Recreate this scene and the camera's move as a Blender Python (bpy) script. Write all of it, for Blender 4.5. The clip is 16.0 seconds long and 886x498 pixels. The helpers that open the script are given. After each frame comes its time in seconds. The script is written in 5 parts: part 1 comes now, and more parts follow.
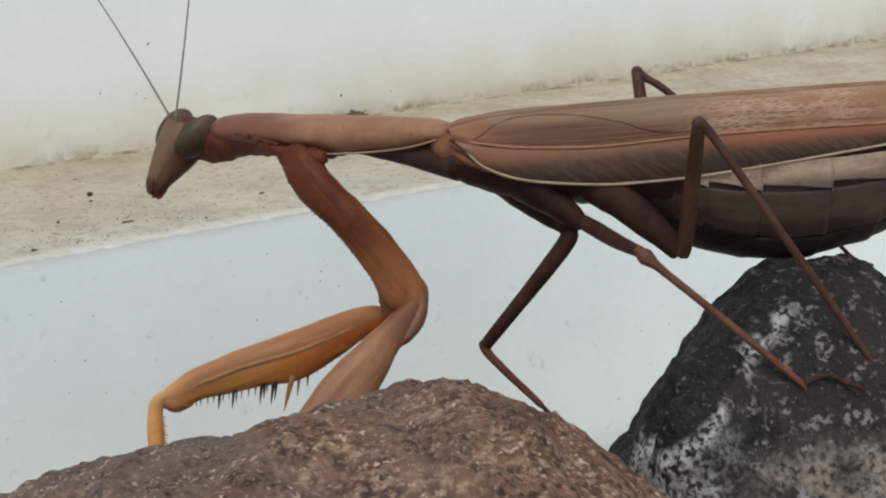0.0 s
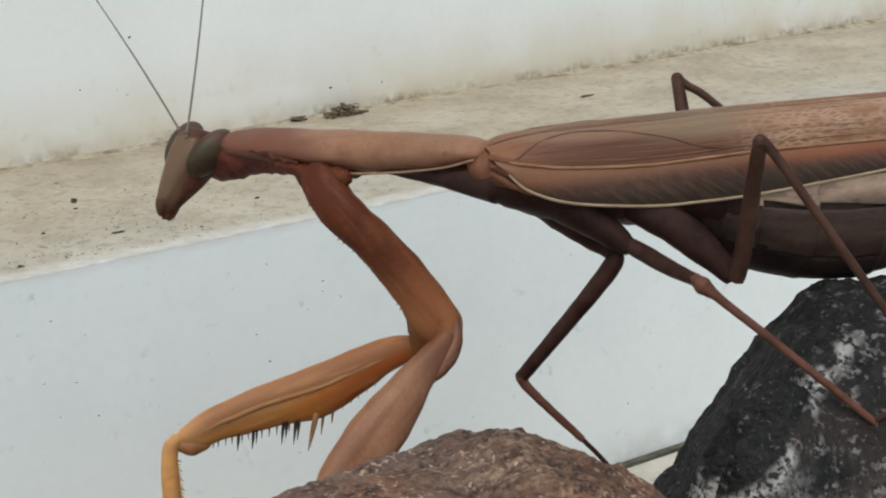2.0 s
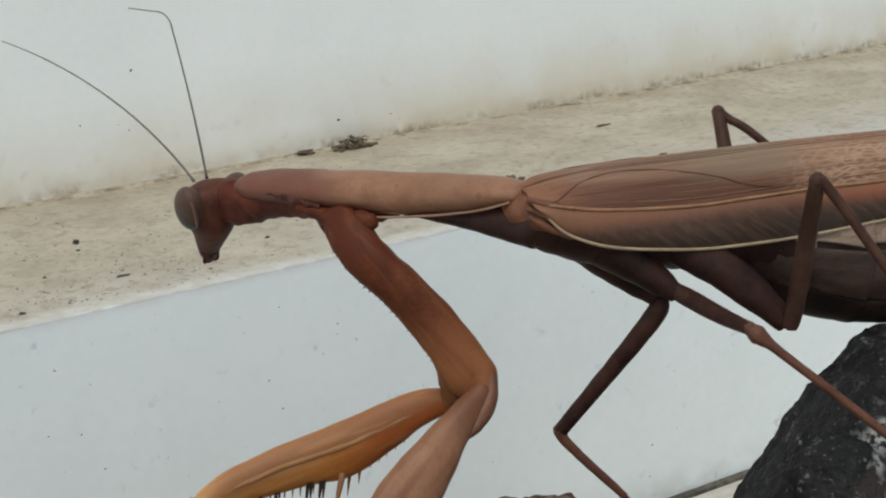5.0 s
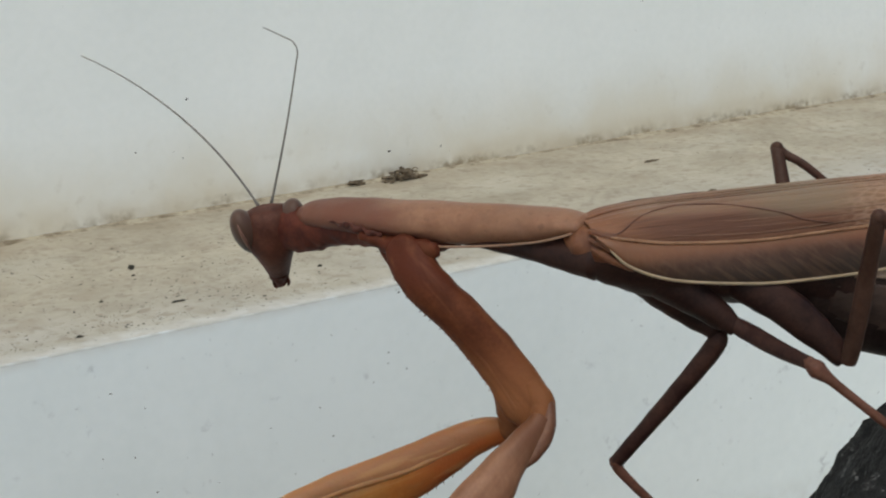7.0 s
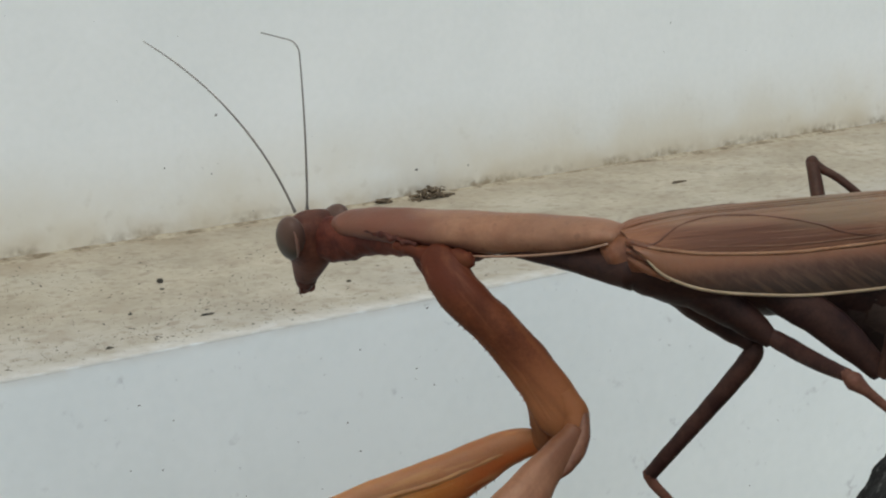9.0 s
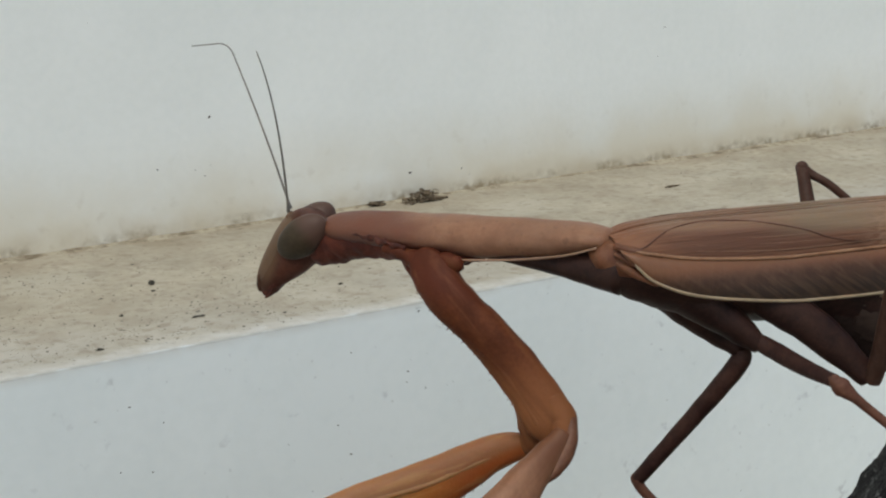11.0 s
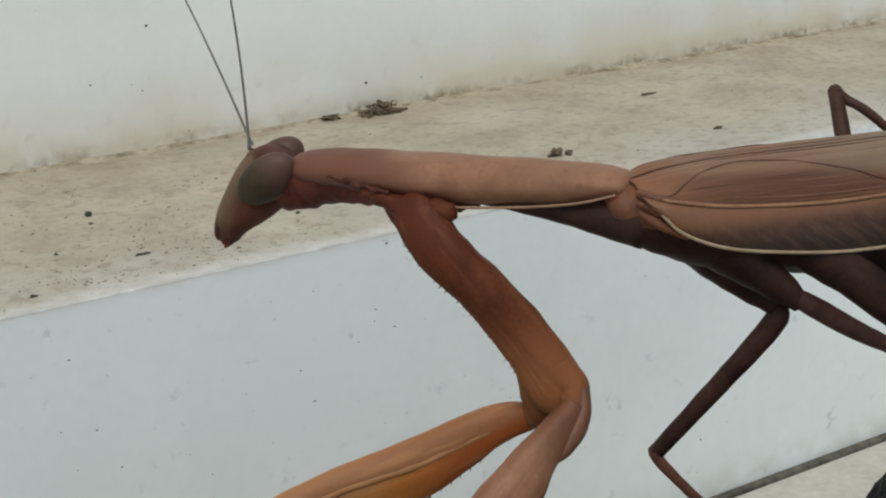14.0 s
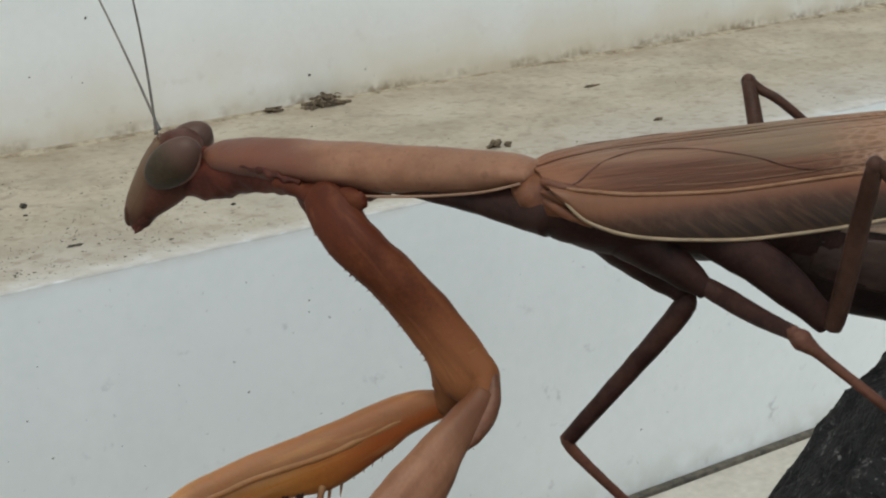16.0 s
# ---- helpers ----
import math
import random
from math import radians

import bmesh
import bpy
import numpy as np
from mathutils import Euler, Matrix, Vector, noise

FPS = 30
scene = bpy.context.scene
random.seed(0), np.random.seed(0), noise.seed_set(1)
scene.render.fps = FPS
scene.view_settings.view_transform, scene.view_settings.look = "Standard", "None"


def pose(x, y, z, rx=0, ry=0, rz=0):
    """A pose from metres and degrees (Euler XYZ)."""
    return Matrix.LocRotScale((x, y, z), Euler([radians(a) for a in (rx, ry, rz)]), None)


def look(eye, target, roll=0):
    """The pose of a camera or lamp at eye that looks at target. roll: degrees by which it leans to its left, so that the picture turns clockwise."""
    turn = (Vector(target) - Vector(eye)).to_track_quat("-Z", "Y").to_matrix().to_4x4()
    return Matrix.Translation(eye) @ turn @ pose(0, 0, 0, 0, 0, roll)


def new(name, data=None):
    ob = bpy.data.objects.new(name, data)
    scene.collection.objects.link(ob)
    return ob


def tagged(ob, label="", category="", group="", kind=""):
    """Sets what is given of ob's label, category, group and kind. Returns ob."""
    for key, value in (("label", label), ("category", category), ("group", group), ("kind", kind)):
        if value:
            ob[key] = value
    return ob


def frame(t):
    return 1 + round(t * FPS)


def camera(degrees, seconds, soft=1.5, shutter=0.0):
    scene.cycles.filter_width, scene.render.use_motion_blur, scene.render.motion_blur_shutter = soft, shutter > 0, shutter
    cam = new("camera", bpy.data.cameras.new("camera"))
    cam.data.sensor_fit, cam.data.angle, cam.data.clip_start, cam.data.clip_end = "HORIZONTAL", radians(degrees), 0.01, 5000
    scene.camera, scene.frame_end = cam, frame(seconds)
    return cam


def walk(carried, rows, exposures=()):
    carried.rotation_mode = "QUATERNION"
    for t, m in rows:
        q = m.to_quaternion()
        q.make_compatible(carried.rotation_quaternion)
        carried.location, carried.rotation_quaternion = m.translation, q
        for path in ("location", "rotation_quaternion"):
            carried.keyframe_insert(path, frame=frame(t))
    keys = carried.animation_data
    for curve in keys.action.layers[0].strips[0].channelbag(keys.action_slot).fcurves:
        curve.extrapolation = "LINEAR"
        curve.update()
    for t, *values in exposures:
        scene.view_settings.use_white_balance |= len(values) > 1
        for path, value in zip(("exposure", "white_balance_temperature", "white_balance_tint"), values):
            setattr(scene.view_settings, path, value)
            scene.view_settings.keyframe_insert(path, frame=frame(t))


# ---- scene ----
CM = 0.01

# ---- camera: a hand-held phone, about twelve centimetres from the insect ----
cam = camera(31.1, 16.0, soft=2.1)
# seconds, eye (m), turn to the right, tilt down and lean (degrees)
PATH = [
    (0.0, -0.10761, -0.21120, 0.09037, 30.048, 16.145, -2.179),
    (0.5, -0.10775, -0.20869, 0.09017, 30.848, 16.303, -1.967),
    (1.0, -0.11042, -0.20615, 0.08956, 31.166, 17.066, -2.116),
    (1.5, -0.10993, -0.20230, 0.09111, 31.566, 17.221, -2.037),
    (2.0, -0.10771, -0.19858, 0.09253, 31.875, 17.484, -2.322),
    (2.5, -0.10649, -0.19525, 0.09168, 32.269, 18.632, -2.593),
    (3.0, -0.10511, -0.19243, 0.09063, 32.334, 20.336, -2.648),
    (3.5, -0.10528, -0.19026, 0.09229, 31.893, 18.932, -2.970),
    (3.7, -0.10624, -0.19028, 0.09284, 32.212, 18.329, -3.018),
    (5.8, -0.10604, -0.19084, 0.09163, 31.745, 16.367, -2.374),
    (6.0, -0.10632, -0.19099, 0.09156, 31.483, 16.577, -2.248),
    (6.5, -0.10687, -0.19060, 0.09115, 31.363, 16.037, -2.281),
    (7.0, -0.10859, -0.19048, 0.09225, 31.057, 15.381, -2.170),
    (7.5, -0.10890, -0.19055, 0.09175, 30.651, 14.912, -1.991),
    (8.0, -0.10941, -0.19037, 0.09108, 30.758, 15.235, -1.868),
    (8.2, -0.11024, -0.19022, 0.09107, 30.630, 14.752, -1.770),
    (10.3, -0.10920, -0.18958, 0.09037, 30.375, 14.171, -1.839),
    (10.5, -0.10962, -0.18913, 0.09057, 30.588, 14.423, -1.554),
    (11.0, -0.10932, -0.19028, 0.09088, 30.552, 14.211, -1.473),
    (11.5, -0.10906, -0.18951, 0.09038, 30.917, 14.323, -1.393),
    (12.0, -0.10893, -0.18668, 0.09144, 31.233, 13.787, -1.190),
    (12.5, -0.10800, -0.18140, 0.09035, 31.755, 16.691, -1.377),
    (13.0, -0.10608, -0.17815, 0.09117, 31.905, 17.101, -1.539),
    (13.5, -0.10478, -0.17399, 0.09151, 32.276, 18.763, -1.853),
    (14.0, -0.10400, -0.17400, 0.09066, 33.020, 18.341, -1.580),
    (14.5, -0.10333, -0.17418, 0.09023, 33.499, 18.393, -1.508),
    (15.0, -0.10365, -0.17437, 0.08999, 33.011, 18.212, -1.584),
    (15.5, -0.10258, -0.17452, 0.08993, 34.114, 18.034, -1.208),
    (16.0, -0.10069, -0.17688, 0.09031, 33.862, 18.546, -1.458),
]


def carried_pose(x, y, z, yaw, pitch, roll):
    a, b = radians(yaw), radians(pitch)
    way = Vector((math.sin(a) * math.cos(b), math.cos(a) * math.cos(b), -math.sin(b)))
    return look(Vector((x, y, z)), Vector((x, y, z)) + way, roll)


# the exposure falls a little as the phone comes closer
walk(cam, [(t, carried_pose(*row)) for t, *row in PATH], [(0.0, 0.45, 6800, 4), (3.7, 0.42, 6800, 4), (5.8, 0.25, 6750, 2.5), (16.0, 0.21, 6800, 2.5)])

# ---- world, sun, exposure: bright overcast daylight ----
SUN_ELEVATION, SUN_AZIMUTH = 58.0, 215.0
world = bpy.data.worlds.new("overcast_sky")
scene.world = world
world.use_nodes = True
wn = world.node_tree
wn.nodes.clear()
sky = wn.nodes.new("ShaderNodeTexSky")
sky.sky_type = "NISHITA"
sky.sun_disc = False
sky.sun_elevation = radians(SUN_ELEVATION)
sky.sun_rotation = radians(SUN_AZIMUTH)
sky.air_density, sky.dust_density, sky.ozone_density = 1.0, 2.0, 1.0
back = wn.nodes.new("ShaderNodeBackground")
back.inputs["Strength"].default_value = 0.10
wout = wn.nodes.new("ShaderNodeOutputWorld")
wn.links.new(sky.outputs[0], back.inputs[0])
wn.links.new(back.outputs[0], wout.inputs[0])

sun_data = bpy.data.lights.new("sun", "SUN")
sun_data.energy = 1.2
sun_data.angle = radians(40)
sun_data.color = (1.0, 0.985, 0.96)
sun = new("sun", sun_data)
_a, _e = radians(SUN_AZIMUTH), radians(SUN_ELEVATION)
sun_way = Vector((math.sin(_a) * math.cos(_e), math.cos(_a) * math.cos(_e), math.sin(_e)))
sun.matrix_world = look(sun_way * 3, (0, 0, 0))


# ---- materials ----
def material(name, dark, light, scale=400.0, rough=0.5, rough_spread=0.15, bump=0.2, grain=2000.0,
             stretch=(1, 1, 1), contrast=(0.35, 0.65), scatter=0.0, extra=None, depth=0.0004, gloss=0.5):
    """Two-scale mottled surface; dark and light are linear colours."""
    m = bpy.data.materials.new(name)
    m.use_nodes = True
    nt = m.node_tree
    nd, ln = nt.nodes, nt.links
    bsdf = nd["Principled BSDF"]
    co = nd.new("ShaderNodeTexCoord")
    mp = nd.new("ShaderNodeMapping")
    mp.inputs["Scale"].default_value = stretch
    ln.new(co.outputs["Object"], mp.inputs["Vector"])
    n1 = nd.new("ShaderNodeTexNoise")
    n1.inputs["Scale"].default_value = scale
    n1.inputs["Detail"].default_value = 6
    n1.inputs["Roughness"].default_value = 0.6
    ln.new(mp.outputs[0], n1.inputs["Vector"])
    n2 = nd.new("ShaderNodeTexNoise")
    n2.inputs["Scale"].default_value = grain
    n2.inputs["Detail"].default_value = 4
    ln.new(mp.outputs[0], n2.inputs["Vector"])
    mix = nd.new("ShaderNodeMath")
    mix.operation = "MULTIPLY_ADD"
    ln.new(n2.outputs[0], mix.inputs[0])
    mix.inputs[1].default_value = 0.35
    ln.new(n1.outputs[0], mix.inputs[2])
    sub = nd.new("ShaderNodeMath")
    sub.operation = "SUBTRACT"
    ln.new(mix.outputs[0], sub.inputs[0])
    sub.inputs[1].default_value = 0.175
    ramp = nd.new("ShaderNodeValToRGB")
    ramp.color_ramp.elements[0].position, ramp.color_ramp.elements[1].position = contrast
    ramp.color_ramp.elements[0].color = (*dark, 1)
    ramp.color_ramp.elements[1].color = (*light, 1)
    ln.new(sub.outputs[0], ramp.inputs[0])
    colour = ramp.outputs[0]
    if extra:
        colour = extra(nt, co, colour)
    ln.new(colour, bsdf.inputs["Base Color"])
    mr = nd.new("ShaderNodeMapRange")
    mr.inputs["To Min"].default_value = max(0.05, rough - rough_spread)
    mr.inputs["To Max"].default_value = min(1.0, rough + rough_spread)
    ln.new(n1.outputs[0], mr.inputs["Value"])
    ln.new(mr.outputs[0], bsdf.inputs["Roughness"])
    bp = nd.new("ShaderNodeBump")
    bp.inputs["Strength"].default_value = bump
    bp.inputs["Distance"].default_value = depth
    ln.new(sub.outputs[0], bp.inputs["Height"])
    ln.new(bp.outputs[0], bsdf.inputs["Normal"])
    bsdf.inputs["Specular IOR Level"].default_value = gloss
    if scatter:
        bsdf.inputs["Subsurface Weight"].default_value = scatter
        bsdf.inputs["Subsurface Radius"].default_value = (0.0016, 0.0007, 0.0003)
        bsdf.inputs["Subsurface Scale"].default_value = 1.0
    return m


def overlay(nt, fac, colour, tint, amount=1.0):
    """Mixes a tint over a colour where fac is 1."""
    mx = nt.nodes.new("ShaderNodeMix")
    mx.data_type = "RGBA"
    k = nt.nodes.new("ShaderNodeMath")
    k.operation = "MULTIPLY"
    k.use_clamp = True
    nt.links.new(fac, k.inputs[0])
    k.inputs[1].default_value = amount
    nt.links.new(k.outputs[0], mx.inputs["Factor"])
    nt.links.new(colour, mx.inputs["A"])
    mx.inputs["B"].default_value = (*tint, 1)
    return mx.outputs["Result"]


def along(nt, co, axis, start, stop):
    """0 to 1 from start to stop along an object axis (metres)."""
    sp = nt.nodes.new("ShaderNodeSeparateXYZ")
    nt.links.new(co.outputs["Object"], sp.inputs[0])
    mr = nt.nodes.new("ShaderNodeMapRange")
    mr.interpolation_type = "SMOOTHSTEP"
    nt.links.new(sp.outputs[axis], mr.inputs["Value"])
    mr.inputs["From Min"].default_value, mr.inputs["From Max"].default_value = min(start, stop), max(start, stop)
    mr.inputs["To Min"].default_value, mr.inputs["To Max"].default_value = (0, 1) if start < stop else (1, 0)
    return mr.outputs["Result"]


def noisy(nt, co, scale, low, high, detail=5, stretch=(1, 1, 1)):
    mp = nt.nodes.new("ShaderNodeMapping")
    mp.inputs["Scale"].default_value = stretch
    nt.links.new(co.outputs["Object"], mp.inputs[0])
    n = nt.nodes.new("ShaderNodeTexNoise")
    n.inputs["Scale"].default_value = scale
    n.inputs["Detail"].default_value = detail
    nt.links.new(mp.outputs[0], n.inputs["Vector"])
    mr = nt.nodes.new("ShaderNodeMapRange")
    nt.links.new(n.outputs[0], mr.inputs["Value"])
    mr.inputs["From Min"].default_value, mr.inputs["From Max"].default_value = low, high
    return mr.outputs["Result"]


def slanted(nt, co, way, start, stop):
    """0 to 1 from start to stop along a slanted direction (metres)."""
    dot = nt.nodes.new("ShaderNodeVectorMath")
    dot.operation = "DOT_PRODUCT"
    nt.links.new(co.outputs["Object"], dot.inputs[0])
    dot.inputs[1].default_value = way
    mr = nt.nodes.new("ShaderNodeMapRange")
    mr.interpolation_type = "SMOOTHSTEP"
    nt.links.new(dot.outputs["Value"], mr.inputs["Value"])
    mr.inputs["From Min"].default_value, mr.inputs["From Max"].default_value = min(start, stop), max(start, stop)
    mr.inputs["To Min"].default_value, mr.inputs["To Max"].default_value = (0, 1) if start < stop else (1, 0)
    return mr.outputs["Result"]


def cells(nt, co, scale, width, stretch=(1, 1, 1)):
    """1 on the borders of irregular cells."""
    mp = nt.nodes.new("ShaderNodeMapping")
    mp.inputs["Scale"].default_value = stretch
    nt.links.new(co.outputs["Object"], mp.inputs[0])
    v = nt.nodes.new("ShaderNodeTexVoronoi")
    v.feature = "DISTANCE_TO_EDGE"
    v.inputs["Scale"].default_value = scale
    nt.links.new(mp.outputs[0], v.inputs["Vector"])
    mr = nt.nodes.new("ShaderNodeMapRange")
    nt.links.new(v.outputs["Distance"], mr.inputs["Value"])
    mr.inputs["From Min"].default_value, mr.inputs["From Max"].default_value = 0.0, width
    mr.inputs["To Min"].default_value, mr.inputs["To Max"].default_value = 1.0, 0.0
    return mr.outputs["Result"]


def fibres(nt, co, axis, scale, low, high):
    """Streaks that run along an axis of the object."""
    d = Vector(axis).normalized()
    e1 = d.orthogonal().normalized()
    e2 = d.cross(e1)
    join = nt.nodes.new("ShaderNodeCombineXYZ")
    for k, (way, size) in enumerate(((e1, 1.0), (e2, 1.0), (d, 0.08))):
        dot = nt.nodes.new("ShaderNodeVectorMath")
        dot.operation = "DOT_PRODUCT"
        nt.links.new(co.outputs["Object"], dot.inputs[0])
        dot.inputs[1].default_value = way * size
        nt.links.new(dot.outputs["Value"], join.inputs[k])
    n = nt.nodes.new("ShaderNodeTexNoise")
    n.inputs["Scale"].default_value = scale
    n.inputs["Detail"].default_value = 5
    nt.links.new(join.outputs[0], n.inputs["Vector"])
    mr = nt.nodes.new("ShaderNodeMapRange")
    nt.links.new(n.outputs[0], mr.inputs["Value"])
    mr.inputs["From Min"].default_value, mr.inputs["From Max"].default_value = low, high
    return mr.outputs["Result"]


def times(nt, a, b):
    k = nt.nodes.new("ShaderNodeMath")
    k.operation = "MULTIPLY"
    nt.links.new(a, k.inputs[0])
    nt.links.new(b, k.inputs[1])
    return k.outputs[0]


LEDGE_Z, FACE_Y = 0.04298, -0.04573


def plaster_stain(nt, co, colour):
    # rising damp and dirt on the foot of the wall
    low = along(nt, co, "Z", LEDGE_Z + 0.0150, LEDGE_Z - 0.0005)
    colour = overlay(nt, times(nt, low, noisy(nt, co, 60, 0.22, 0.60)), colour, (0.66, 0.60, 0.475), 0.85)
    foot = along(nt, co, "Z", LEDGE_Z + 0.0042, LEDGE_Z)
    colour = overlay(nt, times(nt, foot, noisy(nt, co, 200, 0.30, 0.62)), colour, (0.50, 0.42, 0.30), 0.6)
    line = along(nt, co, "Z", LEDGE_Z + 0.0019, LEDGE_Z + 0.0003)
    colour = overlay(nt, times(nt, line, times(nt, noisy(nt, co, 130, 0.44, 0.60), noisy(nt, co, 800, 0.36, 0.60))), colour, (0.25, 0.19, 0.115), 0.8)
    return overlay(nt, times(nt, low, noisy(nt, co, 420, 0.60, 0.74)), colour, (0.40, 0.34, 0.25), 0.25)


def ledge_stain(nt, co, colour):
    # soil gathered along the inner corner, pale worn and greyer patches further out, paint showing at the worn front edge
    inner = along(nt, co, "Y", -0.012, -0.001)
    colour = overlay(nt, times(nt, inner, noisy(nt, co, 110, 0.42, 0.64)), colour, (0.27, 0.205, 0.130), 0.6)
    outer = along(nt, co, "Y", -0.022, FACE_Y)
    colour = overlay(nt, times(nt, outer, noisy(nt, co, 60, 0.2, 0.6)), colour, (0.46, 0.44, 0.40), 0.8)
    colour = overlay(nt, noisy(nt, co, 75, 0.54, 0.70), colour, (0.475, 0.435, 0.350), 0.6)
    colour = overlay(nt, noisy(nt, co, 240, 0.52, 0.68, 7), colour, (0.29, 0.235, 0.165), 0.5)
    colour = overlay(nt, noisy(nt, co, 800, 0.54, 0.68, 7), colour, (0.23, 0.185, 0.13), 0.48)
    lip = along(nt, co, "Y", FACE_Y + 0.0036, FACE_Y + 0.0002)
    colour = overlay(nt, lip, colour, (0.53, 0.515, 0.475), 0.7)
    colour = overlay(nt, times(nt, lip, noisy(nt, co, 420, 0.42, 0.62)), colour, (0.64, 0.645, 0.63), 0.5)
    return overlay(nt, noisy(nt, co, 1700, 0.66, 0.76), colour, (0.13, 0.105, 0.08), 0.6)


def face_stain(nt, co, colour):
    colour = overlay(nt, noisy(nt, co, 1100, 0.71, 0.78), colour, (0.30, 0.31, 0.33), 0.45)
    colour = overlay(nt, times(nt, noisy(nt, co, 260, 0.62, 0.72), noisy(nt, co, 900, 0.50, 0.62)), colour, (0.45, 0.47, 0.49), 0.5)
    rim = along(nt, co, "Z", LEDGE_Z - 0.0014, LEDGE_Z - 0.0002)
    colour = overlay(nt, times(nt, rim, noisy(nt, co, 320, 0.30, 0.62)), colour, (0.62, 0.60, 0.55), 0.35)
    edge = along(nt, co, "Z", LEDGE_Z - 0.0004, LEDGE_Z - 0.0001)
    colour = overlay(nt, times(nt, edge, noisy(nt, co, 500, 0.25, 0.55)), colour, (0.47, 0.45, 0.40), 0.8)
    foot = along(nt, co, "Z", 0.006, 0.0)
    return overlay(nt, times(nt, foot, noisy(nt, co, 300, 0.35, 0.6)), colour, (0.45, 0.42, 0.36), 0.35)


VIEW_TURN = radians(32)
M = {}
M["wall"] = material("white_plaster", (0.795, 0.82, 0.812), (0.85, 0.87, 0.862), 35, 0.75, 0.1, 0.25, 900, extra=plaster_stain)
M["ledge"] = material("weathered_ledge", (0.335, 0.290, 0.215), (0.465, 0.412, 0.318), 120, 0.85, 0.1, 0.25, 1100, extra=ledge_stain)
M["face"] = material("white_enamel", (0.795, 0.845, 0.850), (0.85, 0.895, 0.90), 40, 0.55, 0.1, 0.15, 700, extra=face_stain, gloss=0.25)
M["ground"] = material("pale_concrete", (0.42, 0.39, 0.33), (0.60, 0.57, 0.50), 60, 0.9, 0.08, 0.5, 900)
M["crack"] = material("dark_grit", (0.055, 0.050, 0.040), (0.15, 0.135, 0.105), 500, 0.95, 0.04, 0.6, 2000)
M["soil"] = material("dry_soil", (0.090, 0.066, 0.042), (0.20, 0.150, 0.098), 900, 0.95, 0.05, 0.8, 3000)
M["drift"] = material("washed_soil", (0.19, 0.148, 0.096), (0.44, 0.385, 0.285), 420, 0.95, 0.04, 0.4, 1800, contrast=(0.36, 0.60))
M["speck"] = material("dark_speck", (0.02, 0.02, 0.02), (0.10, 0.085, 0.06), 900, 0.9, 0.05, 0.5, 3000)


def rock_brown_extra(nt, co, colour):
    # wide grey weathering to one side and rusty areas, tan grains and dark pits, sparse bright crystals
    colour = overlay(nt, noisy(nt, co, 55, 0.42, 0.58), colour, (0.205, 0.108, 0.067), 0.65)
    colour = overlay(nt, noisy(nt, co, 520, 0.44, 0.66, 9), colour, (0.045, 0.023, 0.018), 0.85)
    colour = overlay(nt, times(nt, noisy(nt, co, 1400, 0.44, 0.66, 9), noisy(nt, co, 170, 0.34, 0.60)), colour, (0.37, 0.25, 0.17), 0.9)
    grey = times(nt, slanted(nt, co, (math.cos(VIEW_TURN), -math.sin(VIEW_TURN), 0.5), 0.050, 0.028), noisy(nt, co, 80, 0.34, 0.54))
    colour = overlay(nt, grey, colour, (0.112, 0.086, 0.080), 0.8)
    colour = overlay(nt, times(nt, noisy(nt, co, 1900, 0.48, 0.62, 7), noisy(nt, co, 260, 0.36, 0.56)), colour, (0.030, 0.017, 0.014), 0.85)
    colour = overlay(nt, times(nt, noisy(nt, co, 2000, 0.58, 0.66, 6), noisy(nt, co, 300, 0.42, 0.60)), colour, (0.52, 0.39, 0.30), 0.75)
    return overlay(nt, noisy(nt, co, 3000, 0.62, 0.70), colour, (0.46, 0.35, 0.27), 0.5)


CREST = (-0.75 * math.cos(VIEW_TURN), 0.75 * math.sin(VIEW_TURN), 1.0)


